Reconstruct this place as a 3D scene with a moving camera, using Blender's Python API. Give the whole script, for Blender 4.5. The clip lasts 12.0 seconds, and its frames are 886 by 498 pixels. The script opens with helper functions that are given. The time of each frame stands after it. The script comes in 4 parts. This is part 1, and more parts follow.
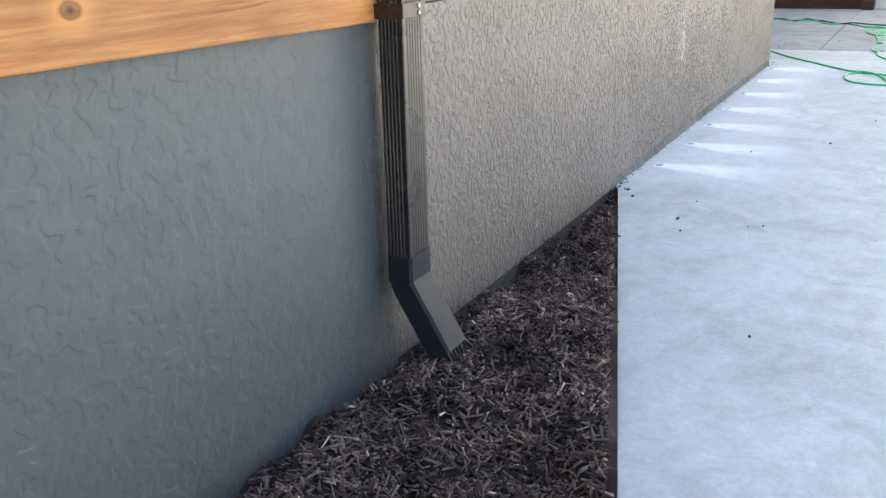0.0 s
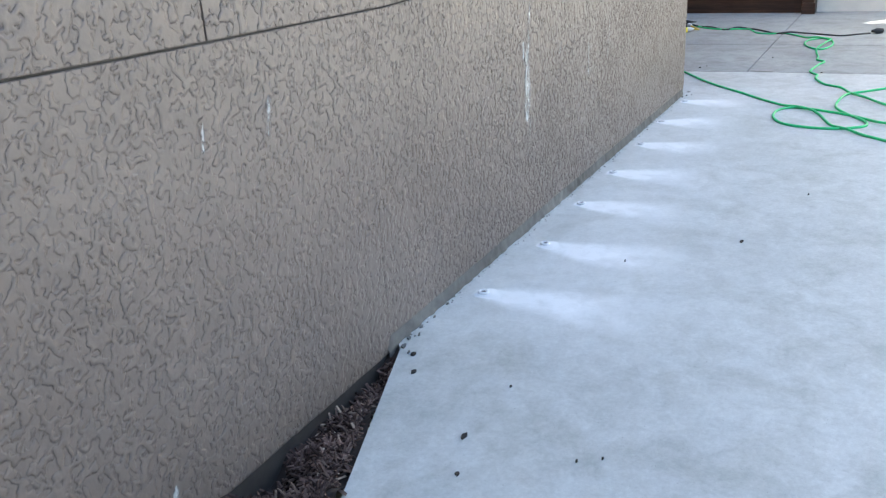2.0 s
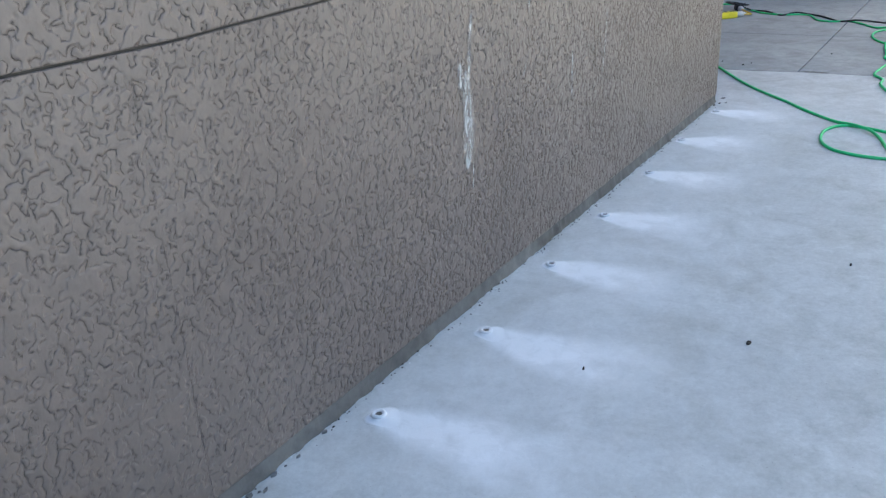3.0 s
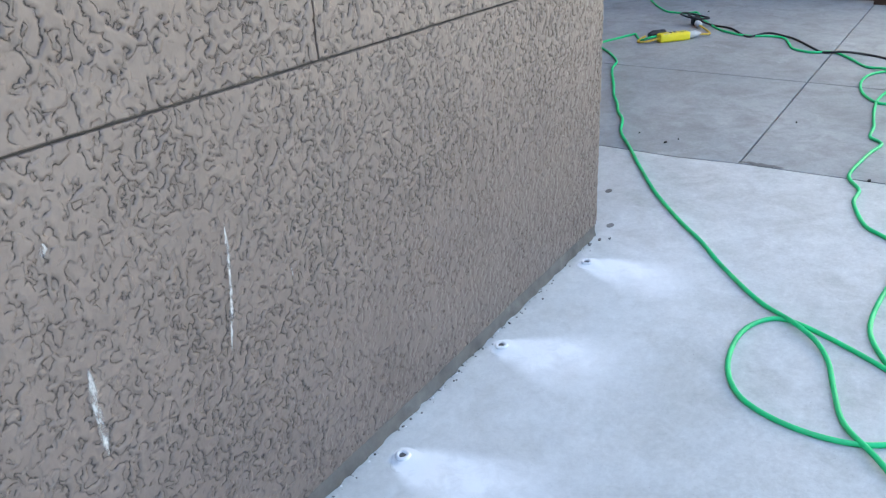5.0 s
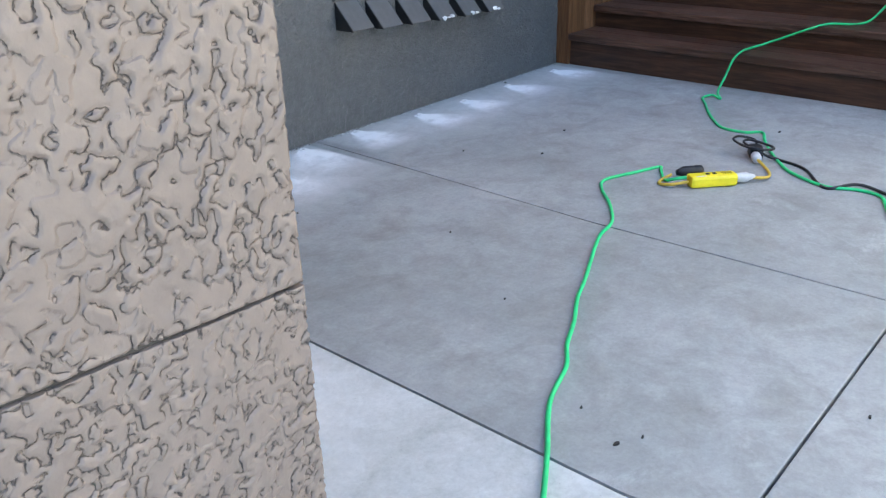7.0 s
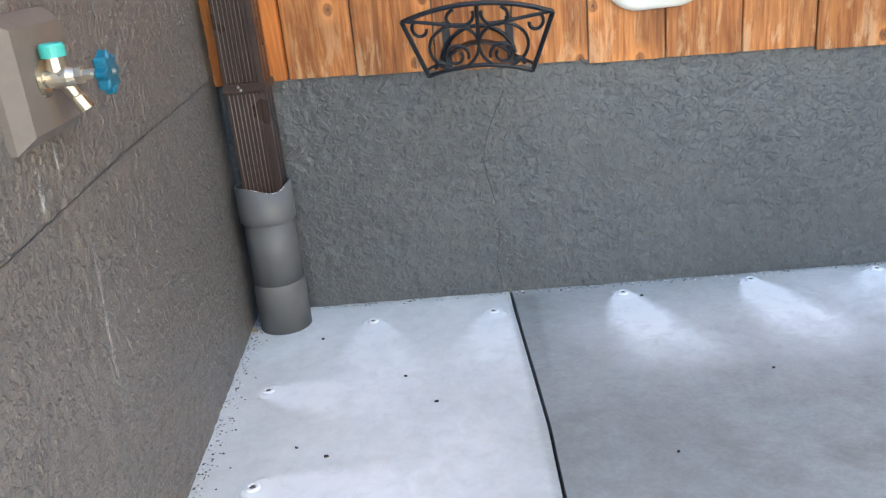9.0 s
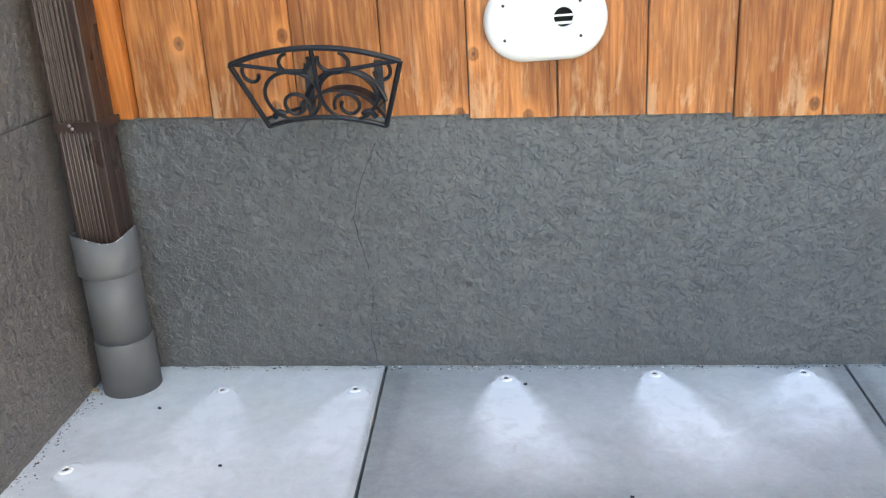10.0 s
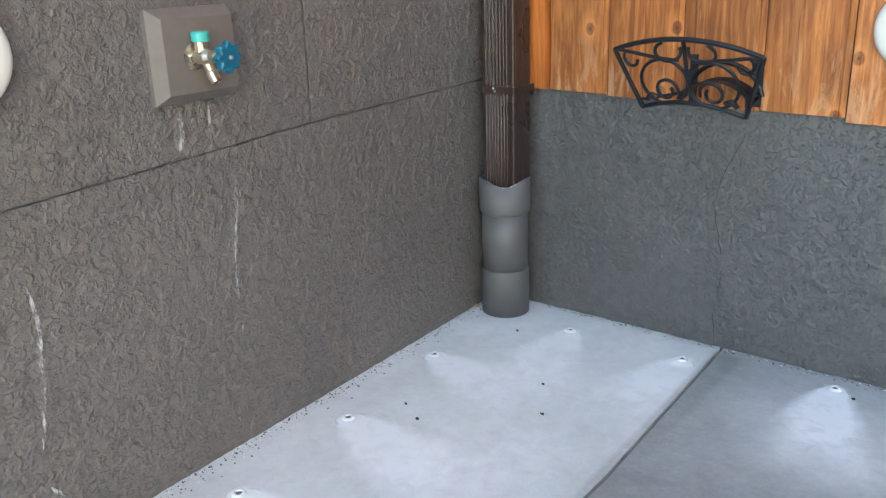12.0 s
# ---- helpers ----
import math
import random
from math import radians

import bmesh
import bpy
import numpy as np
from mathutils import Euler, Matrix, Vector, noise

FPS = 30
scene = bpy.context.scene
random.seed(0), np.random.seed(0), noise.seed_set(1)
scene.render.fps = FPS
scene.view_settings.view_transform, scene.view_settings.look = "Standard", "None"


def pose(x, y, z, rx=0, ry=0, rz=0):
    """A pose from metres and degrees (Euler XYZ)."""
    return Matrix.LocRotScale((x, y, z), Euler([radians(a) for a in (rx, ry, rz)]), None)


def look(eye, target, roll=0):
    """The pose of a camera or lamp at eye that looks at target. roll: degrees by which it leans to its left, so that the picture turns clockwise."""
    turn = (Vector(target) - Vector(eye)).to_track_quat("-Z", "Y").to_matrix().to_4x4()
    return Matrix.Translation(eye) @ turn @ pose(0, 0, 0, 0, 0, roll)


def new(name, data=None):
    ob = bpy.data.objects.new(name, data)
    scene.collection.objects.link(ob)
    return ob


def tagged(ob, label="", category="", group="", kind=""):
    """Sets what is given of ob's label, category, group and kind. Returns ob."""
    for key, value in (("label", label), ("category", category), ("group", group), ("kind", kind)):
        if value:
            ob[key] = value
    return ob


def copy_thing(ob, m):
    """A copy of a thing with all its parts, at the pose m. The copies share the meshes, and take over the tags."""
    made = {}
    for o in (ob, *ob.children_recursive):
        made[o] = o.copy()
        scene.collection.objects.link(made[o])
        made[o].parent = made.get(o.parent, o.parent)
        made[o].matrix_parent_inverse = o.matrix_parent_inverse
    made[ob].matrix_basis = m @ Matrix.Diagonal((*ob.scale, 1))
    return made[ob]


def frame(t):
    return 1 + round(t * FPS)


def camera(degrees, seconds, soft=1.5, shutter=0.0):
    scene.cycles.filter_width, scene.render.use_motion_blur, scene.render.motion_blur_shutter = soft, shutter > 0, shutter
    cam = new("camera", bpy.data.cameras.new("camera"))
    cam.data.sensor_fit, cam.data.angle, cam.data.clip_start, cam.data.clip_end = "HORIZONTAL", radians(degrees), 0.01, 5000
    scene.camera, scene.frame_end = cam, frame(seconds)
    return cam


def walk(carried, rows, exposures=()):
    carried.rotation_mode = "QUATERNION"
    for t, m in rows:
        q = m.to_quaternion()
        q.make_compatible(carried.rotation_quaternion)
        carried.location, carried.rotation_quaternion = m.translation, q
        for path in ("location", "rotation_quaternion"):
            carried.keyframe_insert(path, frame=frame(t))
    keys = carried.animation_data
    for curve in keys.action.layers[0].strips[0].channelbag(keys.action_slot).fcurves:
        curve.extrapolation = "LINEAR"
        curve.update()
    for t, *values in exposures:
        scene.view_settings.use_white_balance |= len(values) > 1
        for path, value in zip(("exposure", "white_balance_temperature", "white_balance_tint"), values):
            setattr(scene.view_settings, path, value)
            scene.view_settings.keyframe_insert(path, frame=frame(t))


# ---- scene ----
cam = camera(55.2, 12.0, soft=1.3)
PATH = [
    (0, (-5.864, -0.995, 0.918), (-4.262, -0.03, 0.211), -2.7),
    (0.5, (-5.485, -0.987, 0.921), (-3.876, -0.015, 0.237), -2.8),
    (1, (-5.113, -1.001, 0.906), (-3.5, -0.048, 0.206), -3.7),
    (1.5, (-4.783, -0.992, 0.912), (-3.167, -0.056, 0.197), -3.3),
    (2, (-4.449, -0.948, 0.912), (-2.811, -0.056, 0.191), -3.6),
    (2.5, (-4.088, -0.933, 0.915), (-2.478, -0.019, 0.156), -3.6),
    (2.7, (-3.936, -0.932, 0.917), (-2.353, 0.021, 0.152), -3.6),
    (4.3, (-2.658, -0.866, 1.034), (-1.187, 0.157, 0.144), -2.1),
    (4.5, (-2.486, -0.845, 1.05), (-1.014, 0.171, 0.155), -2.2),
    (5, (-2.029, -0.841, 1.063), (-0.546, 0.158, 0.165), -3.3),
    (5.5, (-1.604, -0.812, 1.065), (-0.114, 0.193, 0.187), -2.7),
    (6, (-1.176, -0.746, 1.07), (0.316, 0.267, 0.206), -2.8),
    (6.5, (-0.812, -0.706, 1.078), (0.653, 0.354, 0.222), -2.1),
    (7, (-0.448, -0.57, 1.071), (0.916, 0.628, 0.232), -1.6),
    (7.2, (-0.335, -0.533, 1.084), (0.923, 0.785, 0.258), -2.1),
    (8.8, (0.453, -0.287, 1.012), (0.366, 1.58, 0.3), -5.3),
    (9, (0.565, -0.212, 1.017), (0.471, 1.657, 0.312), -5.7),
    (9.5, (0.867, -0.053, 1.013), (0.828, 1.831, 0.341), -4.9),
    (10, (1.043, 0.12, 1.016), (0.814, 1.993, 0.354), -3.4),
    (10.5, (1.189, 0.193, 1.078), (0.455, 1.955, 0.48), -3.7),
    (11, (1.281, 0.15, 1.054), (0.301, 1.805, 0.503), -1.9),
    (11.5, (1.335, 0.045, 1.028), (0.228, 1.602, 0.436), -1.8),
    (12, (1.39, -0.036, 1.023), (0.189, 1.433, 0.389), -2.0),
]
WALK = [(t, look(eye, target, roll)) for t, eye, target, roll in PATH]
walk(cam, WALK, [(0, 2.66, 6450, 4), (0.5, 2.48, 6250, 4), (1.0, 2.54, 6250, 4), (1.5, 2.53, 6250, 4), (2.0, 2.36, 6150, 3), (2.5, 1.92, 5950, 3), (4.5, 2.28, 5950, 3), (5.5, 2.38, 5950, 4), (6.5, 2.62, 6050, 5), (7.2, 2.78, 6100, 4), (8.8, 2.96, 6200, 3), (9.0, 3.01, 6250, 3), (9.5, 3.30, 6500, 1), (10.0, 3.04, 6450, 2), (10.5, 2.70, 6750, 4), (11.2, 2.78, 6500, 2), (12, 2.80, 6150, 1)])

# ---- sky and sun: the house shades the whole walk; only the upper wall beyond the steps is sunlit ----
SUN_ELEVATION, SUN_TURN = 50, -48
world = bpy.data.worlds.new("sky")
scene.world = world
world.use_nodes = True
wn = world.node_tree
sky = wn.nodes.new("ShaderNodeTexSky")
sky.sky_type, sky.sun_disc, sky.sun_elevation, sky.sun_rotation = "NISHITA", False, radians(SUN_ELEVATION), radians(SUN_TURN)
sky.dust_density = 2.0
wn.links.new(sky.outputs[0], wn.nodes["Background"].inputs[0])
wn.nodes["Background"].inputs[1].default_value = 0.12
sun = new("sun", bpy.data.lights.new("sun", "SUN"))
sun.data.energy, sun.data.angle, sun.data.color = 5.0, radians(0.5), (1.0, 0.93, 0.82)
sun.matrix_world = look((20 * math.cos(radians(SUN_ELEVATION)) * math.sin(radians(SUN_TURN)), 20 * math.cos(radians(SUN_ELEVATION)) * math.cos(radians(SUN_TURN)), 20 * math.sin(radians(SUN_ELEVATION))), (0, 0, 0))
scene.view_settings.exposure = 0.0


# ---- materials ----
class Mat:
    """Small builder of node materials in object (world) coordinates."""

    def __init__(self, name, rough=0.8, metal=0.0, spec=0.5):
        self.m = bpy.data.materials.new(name)
        self.m.use_nodes = True
        self.t = self.m.node_tree
        self.b = self.t.nodes["Principled BSDF"]
        self.b.inputs["Roughness"].default_value = rough
        self.b.inputs["Metallic"].default_value = metal
        self.b.inputs["Specular IOR Level"].default_value = spec
        self.co = self.t.nodes.new("ShaderNodeTexCoord").outputs["Object"]

    def node(self, kind, **sets):
        n = self.t.nodes.new(kind)
        for k, v in sets.items():
            n.inputs[k].default_value = v
        return n

    def link(self, a, b):
        self.t.links.new(a, b)

    def scaled(self, sx, sy, sz, shift=False):
        n = self.node("ShaderNodeMapping", Scale=(sx, sy, sz))
        self.link(self.co, n.inputs["Vector"])
        if shift:
            i = self.node("ShaderNodeObjectInfo")
            k = self.node("ShaderNodeVectorMath")
            k.operation = "SCALE"
            k.inputs[0].default_value = (37.0, 51.0, 23.0)
            self.link(i.outputs["Random"], k.inputs["Scale"])
            self.link(k.outputs[0], n.inputs["Location"])
        return n.outputs[0]

    def noise(self, scale, detail=4, rough=0.55, vec=None, distortion=0.0):
        n = self.node("ShaderNodeTexNoise", Scale=scale, Detail=detail, Roughness=rough, Distortion=distortion)
        self.link(vec or self.co, n.inputs["Vector"])
        return n.outputs[0]

    def ramp(self, fac, *stops):
        n = self.t.nodes.new("ShaderNodeValToRGB")
        e = n.color_ramp.elements
        while len(e) < len(stops):
            e.new(0.5)
        for el, (p, c) in zip(e, stops):
            el.position = p
            el.color = (*c, 1) if isinstance(c, tuple) else (c, c, c, 1)
        self.link(fac, n.inputs[0])
        return n.outputs[0]

    def mix(self, fac, a, b, mode="MIX"):
        n = self.t.nodes.new("ShaderNodeMix")
        n.data_type, n.blend_type = "RGBA", mode
        for sock, v in ((n.inputs[0], fac), (n.inputs[6], a), (n.inputs[7], b)):
            if isinstance(v, (int, float)):
                sock.default_value = v if sock == n.inputs[0] else (v, v, v, 1)
            elif isinstance(v, tuple):
                sock.default_value = (*v, 1)
            else:
                self.link(v, sock)
        return n.outputs[2]

    def colour(self, c):
        if isinstance(c, tuple):
            self.b.inputs["Base Color"].default_value = (*c, 1)
        else:
            self.link(c, self.b.inputs["Base Color"])
        return self

    def bump(self, h, distance=0.002, strength=1.0):
        n = self.node("ShaderNodeBump", Strength=strength, Distance=distance)
        self.link(h, n.inputs["Height"])
        self.link(n.outputs[0], self.b.inputs["Normal"])
        return self

    def alpha(self, a):
        self.link(a, self.b.inputs["Alpha"])
        return self


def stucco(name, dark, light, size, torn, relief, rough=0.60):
    """Painted skip-trowelled stucco. torn: how darkly shade and dirt are painted into the torn edges of the trowel
    marks.
    """
    k = Mat(name, rough, spec=0.42)
    c = k.mix(k.ramp(k.noise(1.7, 4), (0.3, 0.0), (0.72, 1.0)), dark, light)
    c = k.mix(1.0, c, k.ramp(k.noise(42, 3), (0.34, 0.88), (0.6, 1.05)), "MULTIPLY")
    runs = k.ramp(k.noise(3.2, 5, 0.6, k.scaled(4.0, 4.0, 0.45)), (0.66, 0.0), (0.8, 0.25))
    c = k.mix(runs, c, tuple(x * 1.35 for x in light))
    n = k.noise(size, 2, 0.4, None, 0.5)
    broken = k.ramp(k.noise(size * 0.55, 2), (0.36, 0.0), (0.56, 1.0))
    steps = k.mix(1.0, k.ramp(n, (0.44, 0.0), (0.495, 0.85), (0.66, 1.0)), broken, "MULTIPLY")
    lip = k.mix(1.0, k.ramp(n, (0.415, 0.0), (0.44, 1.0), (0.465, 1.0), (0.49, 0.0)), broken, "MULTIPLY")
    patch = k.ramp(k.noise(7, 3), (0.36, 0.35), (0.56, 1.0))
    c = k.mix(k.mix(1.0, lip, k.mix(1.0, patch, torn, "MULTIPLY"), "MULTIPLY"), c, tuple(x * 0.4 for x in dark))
    lumps = k.mix(0.36, steps, k.noise(size * 2.1, 3, 0.55))
    grit = k.mix(0.07, lumps, k.noise(260, 3, 0.6))
    return k.colour(c).bump(grit, relief, 1.0).m


def concrete(name, a, b, stain, dusty=False):
    k = Mat(name, 0.78, spec=0.3)
    c = k.mix(k.ramp(k.noise(1.3, 5, 0.6), (0.3, 0.0), (0.7, 1.0)), a, b)
    c = k.mix(k.ramp(k.noise(5.5, 6, 0.65, None, 0.6), (0.46, 0.0), (0.72, 0.75)), c, stain)
    c = k.mix(1.0, c, k.ramp(k.noise(19, 7, 0.75, None, 0.4), (0.3, 0.86), (0.7, 1.10)), "MULTIPLY")
    c = k.mix(1.0, c, k.ramp(k.noise(85, 6, 0.75), (0.28, 0.87), (0.68, 1.06)), "MULTIPLY")
    c = k.mix(k.ramp(k.noise(210, 2, 0.5), (0.24, 0.5), (0.3, 0.0)), c, (0.16, 0.155, 0.15))
    c = k.mix(k.ramp(k.noise(2.6, 7, 0.72, k.scaled(1, 1, 1), 1.2), (0.62, 0.0), (0.7, 0.22)), c, (0.62, 0.63, 0.64))
    if dusty:
        at = k.t.nodes.new("ShaderNodeAttribute")
        at.attribute_name = "cover"
        s = k.node("ShaderNodeMath")
        s.operation = "MULTIPLY"
        k.link(at.outputs["Fac"], s.inputs[0])
        k.link(k.ramp(k.noise(24, 6, 0.7, None, 0.6), (0.25, 0.72), (0.7, 1.28)), s.inputs[1])
        c = k.mix(k.ramp(s.outputs[0], (0.0, 0.0), (1.0, 1.0)), c, (0.84, 0.85, 0.86))
    return k.colour(c).bump(k.noise(95, 5, 0.7), 0.0012, 0.5).m


def cedar(name, lo, hi, worn=True, rough=0.55, axis="z", knots=1.0):
    """Stained softwood with its grain along the axis."""
    k = Mat(name, rough, spec=0.35)

    def run(across, along_grain):
        return k.scaled(*(along_grain if q == axis else across for q in "xyz"), True)

    grain = k.noise(95, 6, 0.66, run(1.0, 0.06), 0.7)
    c = k.mix(k.ramp(grain, (0.38, 0.0), (0.60, 1.0)), lo, hi)
    fig = k.noise(14, 4, 0.55, run(1.0, 0.06), 1.1)
    c = k.mix(k.ramp(fig, (0.40, 0.0), (0.49, 0.62), (0.56, 0.08), (0.66, 0.7)), c, tuple(x * 0.55 for x in lo))
    info = k.node("ShaderNodeObjectInfo")
    c = k.mix(1.0, c, k.ramp(info.outputs["Random"], (0.0, (0.80, 0.76, 0.72)), (0.5, (1.0, 1.0, 1.0)), (1.0, (1.12, 1.16, 1.25))), "MULTIPLY")
    broad = k.noise(2.3, 3, 0.5, run(1.0, 0.8))
    c = k.mix(1.0, c, k.ramp(broad, (0.3, 0.62), (0.7, 1.25)), "MULTIPLY")
    vo = k.node("ShaderNodeTexVoronoi", Scale=3.7, Randomness=1.0)
    vo.voronoi_dimensions = "2D"
    cut, flatten = k.node("ShaderNodeSeparateXYZ"), k.node("ShaderNodeCombineXYZ")
    k.link(run(1.0, 0.75), cut.inputs[0])
    k.link(cut.outputs["X"], flatten.inputs["X"])
    k.link(cut.outputs["Z"], flatten.inputs["Y"])
    k.link(flatten.outputs[0], vo.inputs["Vector"])
    wob = k.mix(0.035, vo.outputs["Distance"], k.noise(26, 3, 0.6), "ADD")
    halo = k.ramp(wob, (0.05, 0.0), (0.075, 0.5 * knots), (0.11, 0.25 * knots), (0.17, 0.0))
    c = k.mix(halo, c, tuple(min(1.0, x * 1.25) for x in hi))
    knot = k.ramp(wob, (0.020, knots), (0.034, 0.55 * knots), (0.046, 0.30 * knots), (0.054, 0.60 * knots), (0.066, 0.0))
    c = k.mix(knot, c, (0.10, 0.035, 0.012))
    splits = k.ramp(k.noise(38, 5, 0.6, run(1.0, 0.035), 0.4), (0.655, 0.0), (0.70, 0.75))
    c = k.mix(splits, c, tuple(x * 0.28 for x in lo))
    if worn:
        z = k.node("ShaderNodeSeparateXYZ")
        k.link(k.co, z.inputs[0])
        low = k.ramp(z.outputs[2], (0.66, 1.0), (0.86, 0.10))
        patch = k.ramp(k.noise(22, 6, 0.7, run(1.0, 0.22), 0.7), (0.52, 0.0), (0.60, 0.42))
        c = k.mix(k.mix(1.0, low, patch, "MULTIPLY"), c, (0.70, 0.46, 0.26))
        scuff = k.ramp(k.noise(75, 3, 0.6, run(1.0, 0.12)), (0.64, 0.0), (0.76, 0.3))
        c = k.mix(scuff, c, (0.66, 0.45, 0.28))
    return k.colour(c).bump(grain, 0.0014, 0.7).m


def plain(name, c, rough, metal=0.0, vary=0.25, scale=30, relief=0.0, spec=0.5):
    k = Mat(name, rough, metal, spec)
    n = k.noise(scale, 4, 0.6)
    k.colour(k.mix(1.0, c, k.ramp(n, (0.25, 1.0 - vary), (0.75, 1.0 + vary * 0.4)), "MULTIPLY"))
    k.link(k.ramp(k.noise(scale * 0.4, 3), (0.3, max(0.0, rough - 0.1)), (0.7, min(1.0, rough + 0.12))), k.b.inputs["Roughness"])
    if relief:
        k.bump(n, relief, 0.6)
    return k.m


def streak_lime():
    k = Mat("lime_streak", 0.9, spec=0.1)
    k.colour((0.66, 0.65, 0.63))
    a = k.t.nodes.new("ShaderNodeAttribute")
    a.attribute_name = "cover"
    s = k.node("ShaderNodeMath")
    s.operation = "MULTIPLY"
    k.link(a.outputs["Fac"], s.inputs[0])
    k.link(k.ramp(k.noise(75, 5, 0.75, k.scaled(1, 1, 0.4)), (0.40, 0.0), (0.62, 1.0)), s.inputs[1])
    k.alpha(s.outputs[0])
    return k.m


def mulch_chip():
    k = Mat("bark_mulch", 0.9, spec=0.2)
    g = k.t.nodes.new("ShaderNodeNewGeometry")
    c = k.ramp(g.outputs["Random Per Island"], (0.0, (0.024, 0.015, 0.012)), (0.40, (0.078, 0.049, 0.041)), (0.80, (0.165, 0.110, 0.092)), (0.955, (0.18, 0.125, 0.10)), (0.985, (0.30, 0.22, 0.17)), (1.0, (0.60, 0.50, 0.40)))
    c = k.mix(1.0, c, k.ramp(k.noise(160, 3), (0.3, 0.7), (0.7, 1.2)), "MULTIPLY")
    # Patchy tone paints the shade of hollows into the chips' colour.
    hollow_shade = k.ramp(k.noise(10, 3, 0.6), (0.36, 0.60), (0.58, 1.55))
    return k.colour(k.mix(1.0, c, hollow_shade, "MULTIPLY")).bump(k.noise(260, 3), 0.001, 0.6).m


def torn_stucco(name, dark, light, furrow_shade, deep, rough, half):
    """Painted lace stucco: flat trowelled plates parted by short torn furrows, coloured dark for their shade and dirt.
    half: half a furrow's width.
    """
    k = Mat(name, rough, spec=0.42)
    c = k.mix(k.ramp(k.noise(1.7, 4), (0.3, 0.0), (0.72, 1.0)), dark, light)
    c = k.mix(1.0, c, k.ramp(k.noise(34, 4, 0.6), (0.32, 0.90), (0.65, 1.06)), "MULTIPLY")
    runs = k.ramp(k.noise(3.2, 5, 0.6, k.scaled(4.0, 4.0, 0.45)), (0.66, 0.0), (0.8, 0.22))
    c = k.mix(runs, c, tuple(x * 1.35 for x in light))

    def stored(name):
        n = k.t.nodes.new("ShaderNodeAttribute")
        n.attribute_name = name
        return n.outputs["Fac"]

    def span(v, a, b, lo, hi):
        n = k.node("ShaderNodeMapRange", **{"From Min": a, "From Max": b, "To Min": lo, "To Max": hi})
        n.interpolation_type = "SMOOTHSTEP"
        k.link(v, n.inputs["Value"])
        return n.outputs["Result"]

    off, far = stored("cover"), k.node("ShaderNodeMath")
    far.operation = "ABSOLUTE"
    k.link(off, far.inputs[0])
    ragged = k.node("ShaderNodeMath")
    k.link(far.outputs[0], ragged.inputs[0])
    k.link(span(k.noise(310, 3, 0.6), 0.3, 0.7, -0.0006, 0.0010), ragged.inputs[1])
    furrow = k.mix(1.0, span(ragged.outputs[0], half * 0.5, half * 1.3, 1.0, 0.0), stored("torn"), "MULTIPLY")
    # Furrows are darkened in the colour, for crevice shade as well as dirt.
    c = k.mix(k.mix(1.0, furrow, furrow_shade, "MULTIPLY"), c, tuple(x * 0.30 for x in dark))
    plate = span(off, -0.0035, 0.0015, 0.0, 1.0)
    h = k.mix(0.55, plate, k.noise(48, 4, 0.6))
    h = k.mix(1.0, k.mix(0.10, h, k.noise(240, 3, 0.6)), k.mix(1.0, furrow, 0.9, "MULTIPLY"), "SUBTRACT")
    return k.colour(c).bump(h, deep, 1.0).m


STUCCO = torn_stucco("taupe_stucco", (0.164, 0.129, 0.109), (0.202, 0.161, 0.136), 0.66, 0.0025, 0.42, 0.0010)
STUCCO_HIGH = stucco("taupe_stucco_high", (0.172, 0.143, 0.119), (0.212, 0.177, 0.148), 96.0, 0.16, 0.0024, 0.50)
STUCCO_B = stucco("taupe_stucco_fine", (0.150, 0.136, 0.124), (0.178, 0.161, 0.147), 92.0, 0.06, 0.0058, 0.40)
STUCCO_GREY = stucco("dark_grey_stucco", (0.102, 0.103, 0.102), (0.128, 0.128, 0.126), 74.0, 0.06, 0.0058, 0.41)
# Dark colour carries both the shade and the dirt down in the joints.
GROOVE = plain("shaded_grimy_groove", (0.055, 0.048, 0.042), 0.9, vary=0.3)
GROOVE_PALE = plain("painted_groove", (0.135, 0.121, 0.110), 0.8, vary=0.3)
STUCCO_SMOOTH = torn_stucco("dark_grey_smooth_stucco", (0.100, 0.101, 0.100), (0.124, 0.124, 0.122), 0.04, 0.0014, 0.5, 0.0014)
SLAB_LIGHT = concrete("concrete_pale", (0.475, 0.490, 0.480), (0.590, 0.604, 0.590), (0.38, 0.388, 0.36))
DUST_LIGHT = concrete("dusty_concrete_pale", (0.475, 0.490, 0.480), (0.590, 0.604, 0.590), (0.38, 0.388, 0.36), dusty=True)
SLAB_DARK = concrete("concrete_grey", (0.275, 0.288, 0.286), (0.375, 0.388, 0.382), (0.225, 0.226, 0.212))
DUST_DARK = concrete("dusty_concrete_grey", (0.275, 0.288, 0.286), (0.375, 0.388, 0.382), (0.225, 0.226, 0.212), dusty=True)
FOOTING = concrete("concrete_footing", (0.10, 0.095, 0.09), (0.21, 0.20, 0.185), (0.06, 0.056, 0.052))
CHIPPED = concrete("broken_concrete", (0.13, 0.128, 0.122), (0.24, 0.235, 0.225), (0.07, 0.068, 0.064))
FILLER = plain("joint_filler", (0.018, 0.018, 0.018), 0.95, vary=0.4, scale=80)
EARTH = plain("dry_ground", (0.36, 0.32, 0.27), 0.95, vary=0.4, scale=3)
SOIL = plain("dark_soil", (0.030, 0.020, 0.016), 0.95, vary=0.5, scale=60, relief=0.004)
CHIP = mulch_chip()
CEDAR = cedar("cedar_board", (0.36, 0.115, 0.026), (0.62, 0.245, 0.068))
PLANK = cedar("cedar_plank", (0.50, 0.175, 0.045), (0.65, 0.28, 0.088), worn=False, axis="x")
